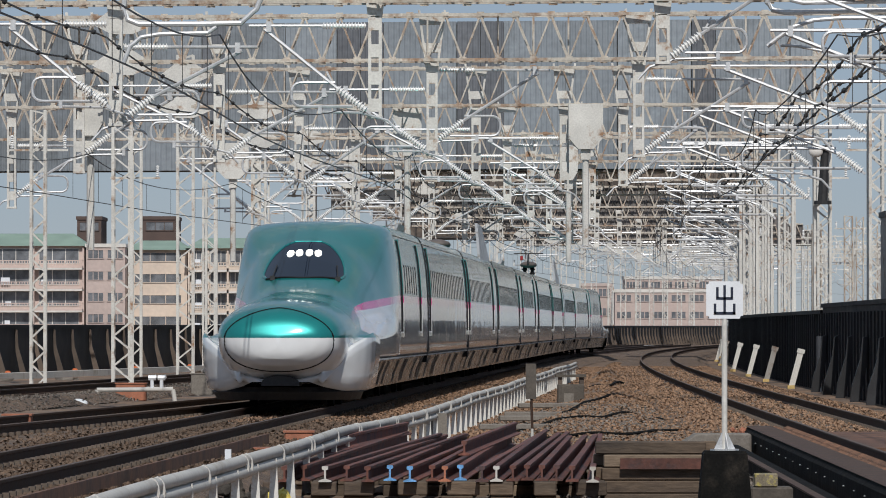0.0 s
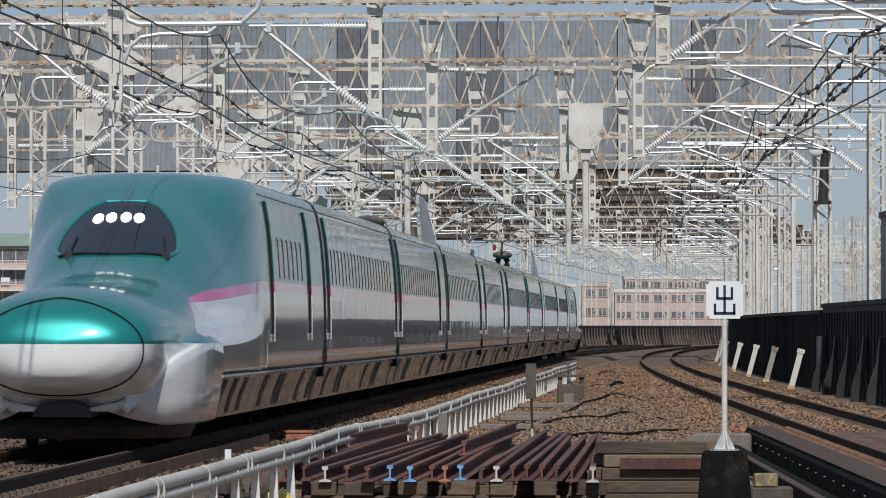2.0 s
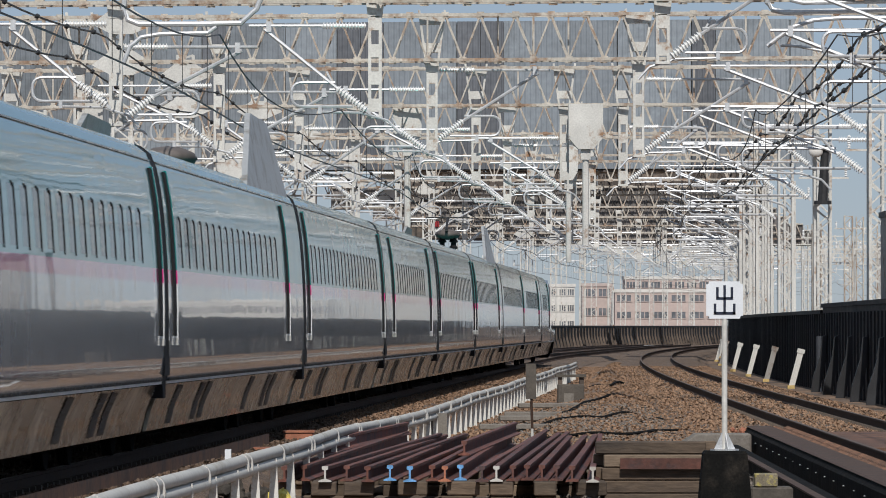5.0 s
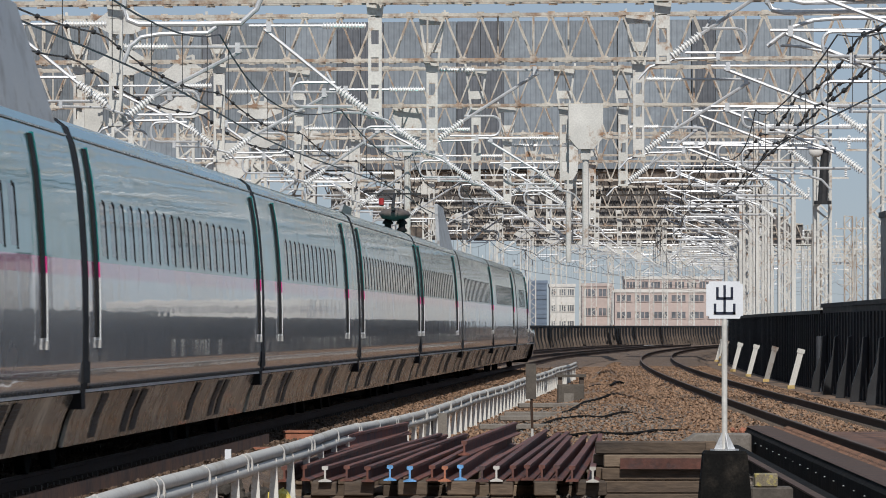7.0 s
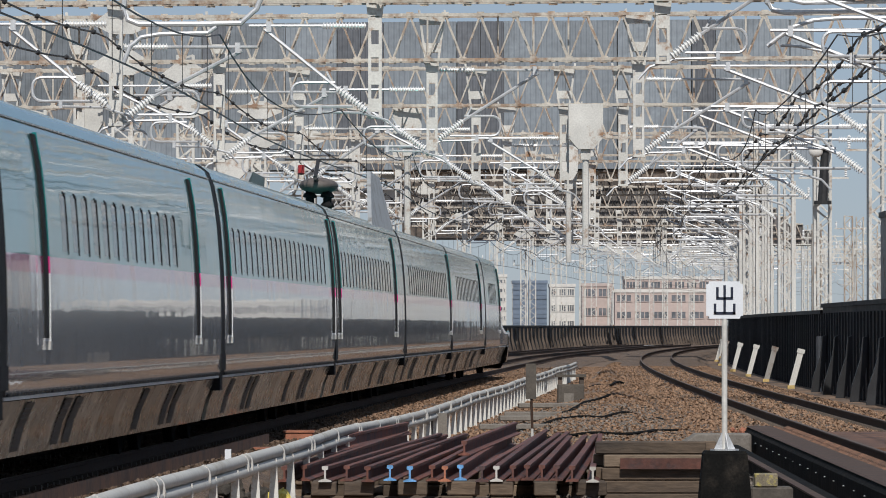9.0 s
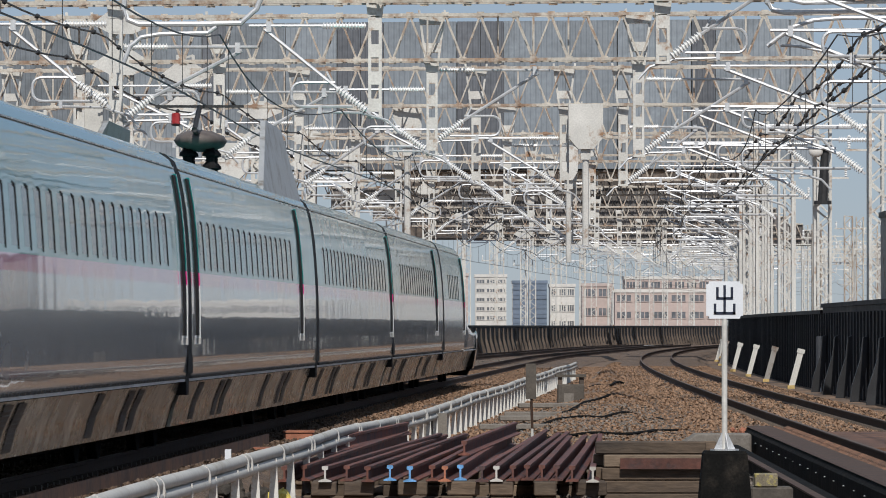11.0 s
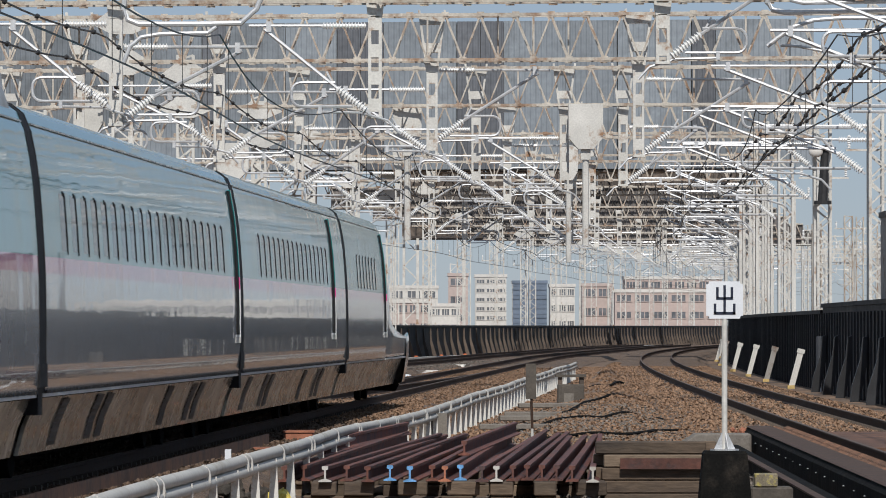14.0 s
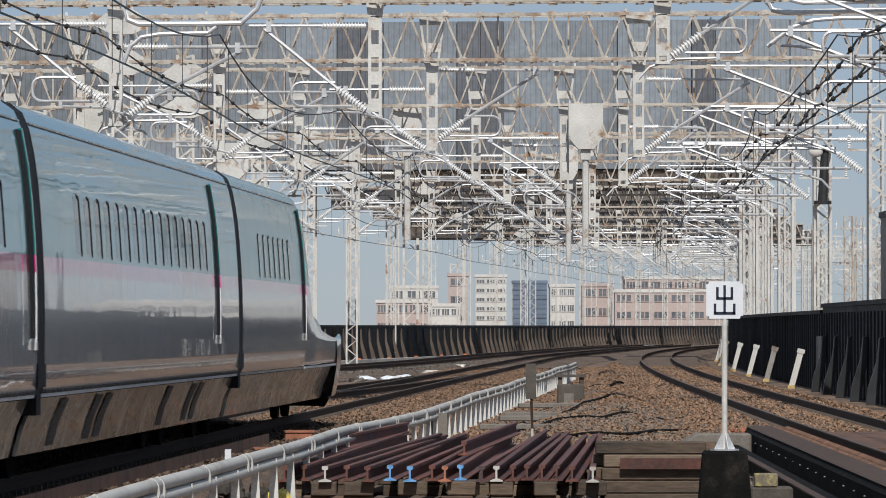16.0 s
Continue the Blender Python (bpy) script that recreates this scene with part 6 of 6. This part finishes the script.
def buildings():
    apartment(-76, -48.9, 818, 12.5, 2.9, 4, BEIGE, GREEN_ROOF, "beige apartment block with balconies and a green roof", gable=1.8)
    apartment(-48.5, -43.2, 816, 12.3, 2.9, 2, PINKISH, OFFWHITE, "pinkish stair tower of an apartment block", balconies=False)
    apartment(-43.0, -35.0, 822, 12.0, 2.9, 1, CREAM, GREEN_ROOF, "cream apartment block end wall with a green roof", balconies=False, gable=1.4)
    apartment(-34.6, -24.0, 819, 12.2, 2.9, 4, CREAM, GREEN_ROOF, "cream apartment block with deep balconies and a green roof", gable=1.5)
    apartment(-53, -49.5, 870, 17.0, 3.0, 1, BROWN, BROWN, "dark brown rooftop tower behind the apartments", balconies=False, name="tower_block")
    apartment(-44, -39, 880, 17.2, 3.0, 1, BROWN, BROWN, "dark brown rooftop tower behind the apartments", balconies=False, name="tower_block")
    apartment(-10.3, -2.0, 930, 5.2, 2.8, 5, PINKISH, OFFWHITE, "low pinkish building with a pale roof", balconies=False, name="office_building")
    apartment(-8.5, -0.8, 960, 7.6, 2.8, 3, OFFWHITE, OFFWHITE, "white rooftop plant house on a low building", balconies=False, name="office_building")
    apartment(-1.8, 2.6, 925, 4.6, 2.4, 3, OFFWHITE, OFFWHITE, "small off-white house with dark windows", balconies=False, name="office_building")
    apartment(0.9, 4.2, 1010, 10.0, 3.0, 1, PINKISH, PINKISH, "brownish-pink blank tower wall", balconies=False, name="office_building")
    apartment(5.3, 10.4, 985, 9.6, 1.5, 3, OFFWHITE, OFFWHITE, "off-white office block with striped floors", balconies=False, name="office_building")
    apartment(11.2, 16.6, 960, 8.4, 1.5, 5, BLUE_GLASS, BLUE_GLASS, "blue glass office block with banded floors", balconies=False, glass=BLUE_GLASS, name="office_building")
    apartment(17.5, 21.5, 980, 8.0, 2.6, 3, OFFWHITE, OFFWHITE, "white apartment block with dark windows", balconies=False, name="office_building")
    apartment(21.8, 26.4, 940, 7.8, 3.0, 2, PINKISH, PINKISH, "plain pinkish-beige office block", balconies=False, name="office_building")
    apartment(26.6, 43.5, 930, 6.8, 2.6, 6, PINKISH, OFFWHITE, "long beige building with dark window bands", balconies=False, name="office_building")
    apartment(30, 46, 990, 9.3, 2.6, 8, PINKISH, OFFWHITE, "broad pinkish-beige building behind the line", balconies=False, name="office_building")
    apartment(66, 69, 900, 14.0, 2.6, 2, OFFWHITE, OFFWHITE, "slim pale tower beyond the barrier", balconies=True, name="tower_block")
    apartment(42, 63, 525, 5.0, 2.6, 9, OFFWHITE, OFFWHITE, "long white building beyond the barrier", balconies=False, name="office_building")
    # a chimney mast and a distant cable-stay pair
    t = thing("chimney", "white lattice chimney mast beyond the roofs", "chimney")
    bm = bmesh.new()
    lattice(bm, 2.0, 1100, -0.4, 13.0, 1.3, 1.2, 0.1, 0.08)
    part("stack", bm, OFFWHITE, t)


def wall_cabinet():
    """A small grey equipment cabinet hung on the black barrier."""
    y = 181.0
    x = right_wall(y) - 0.2
    t = thing("wall_cabinet", "small dark blue-grey cabinet hung on the black barrier", "cabinet", at=pose(x, y, 0))
    bm = bmesh.new()
    box(bm, -0.14, 0.1, -0.25, 0.25, 0.35, 1.25)
    bmesh.ops.bevel(bm, geom=bm.edges[:], offset=0.02, segments=1, affect="EDGES")
    part("casing", bm, CABINET, t)
    bm = bmesh.new()
    box(bm, -0.1, 0.04, -0.275, -0.25, 0.45, 1.15)
    part("door", bm, CABINET, t)
    bm = bmesh.new()
    hose(bm, [(0.0, 0.0, -0.42), (0.0, 0.0, 0.36)], 0.03, 6)
    part("conduit", bm, GALV, t, "steel conduit")


def side_house():
    """The dark cornered hut on the barrier's near end."""
    t = thing("signal_hut", "dark ribbed cabin above the black barrier", "hut")
    bm = bmesh.new()
    box(bm, 11.52, 14.5, 156, 158, -0.42, 4.4)
    part("cabin", bm, SHADED_STEEL, t)
    bm = bmesh.new()
    box(bm, 11.47, 14.6, 155.8, 158.2, 4.4, 4.55)
    part("roof", bm, DARK, t)
    for k in range(10):
        bm = bmesh.new()
        box(bm, 11.56 + k * 0.28, 11.62 + k * 0.28, 155.94, 156, 1.9, 4.4)
        part("seam", bm, DARK, t)


# ---- loose stone on the beds, kept to the stretch that the lens sees ----
def on_bed(line, y0, y1, spread, n, bed):
    def places(rng):
        for _ in range(n):
            u = rng.random()
            y = y0 * (y1 / y0) ** u
            o = rng.uniform(-spread, spread)
            x = line(y) + o
            if bed:
                z = -0.175 if abs(o) < 2.0 else -0.175 - (abs(o) - 2.0) * 0.4
            else:
                z = ground_z(x, y) + 0.005
            yield x, y, z
    return places


WALL_RIGHT = [o for o in scene.objects if o.name.startswith("wall_right")][-1]
cable_rack()
rail_pile()
stop_sign()
small_things()
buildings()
wall_cabinet()
side_house()
chips("ballast_chips", "loose dark brown ballast stones between the rails", STONE_DARK, on_bed(main_line, 56, 112, 2.0, 13000, True), 1, (0.014, 0.036))
chips("ballast_chips", "loose dark brown ballast stones of the diverging track", STONE_DARK, on_bed(branch_line, 60, 180, 2.2, 9000, True), 2, (0.014, 0.036))
chips("ballast_chips", "loose brown ballast stones of the curving track", STONE, on_bed(right_line, 92, 260, 2.4, 18000, True), 3, (0.014, 0.036))
chips("ballast_chips", "loose brown ballast stones along the main track", STONE, on_bed(main_line, 108, 250, 2.4, 16000, True), 9, (0.014, 0.036))
chips("ballast_chips", "loose brown stones between the track and the cable rack", STONE, on_bed(lambda y: main_line(y) + 2.65, 70, 250, 0.75, 11000, False), 10, (0.014, 0.036))
chips("ballast_chips", "heaped brown ballast stones beside the cable rack", STONE,
      on_bed(lambda y: (main_line(y) + 4.4 + right_line(y) - 1.6) / 2, 80, 290, 2.9, 46000, False), 4, (0.014, 0.036))
chips("ballast_chips", "grey gravel near the spare rails", STONE_GREY, on_bed(lambda y: 2.0 + 0.01 * y, 58, 130, 2.2, 14000, False), 5, (0.014, 0.036))
chips("ballast_chips", "loose grey stones beside the far track", STONE_GREY, on_bed(far_line, 110, 300, 3.4, 14000, True), 6, (0.014, 0.036))
chips("ballast_chips", "dark gravel beside the black guard beams", STONE_GREY, on_bed(lambda y: 4.0 + 0.004 * y, 58, 96, 1.5, 7000, False), 7, (0.014, 0.036))
chips("ballast_chips", "loose dark brown ballast stones between the near rails", STONE_DARK, on_bed(right_line, 62, 99, 0.95, 7000, True), 8, (0.014, 0.036))
motions()
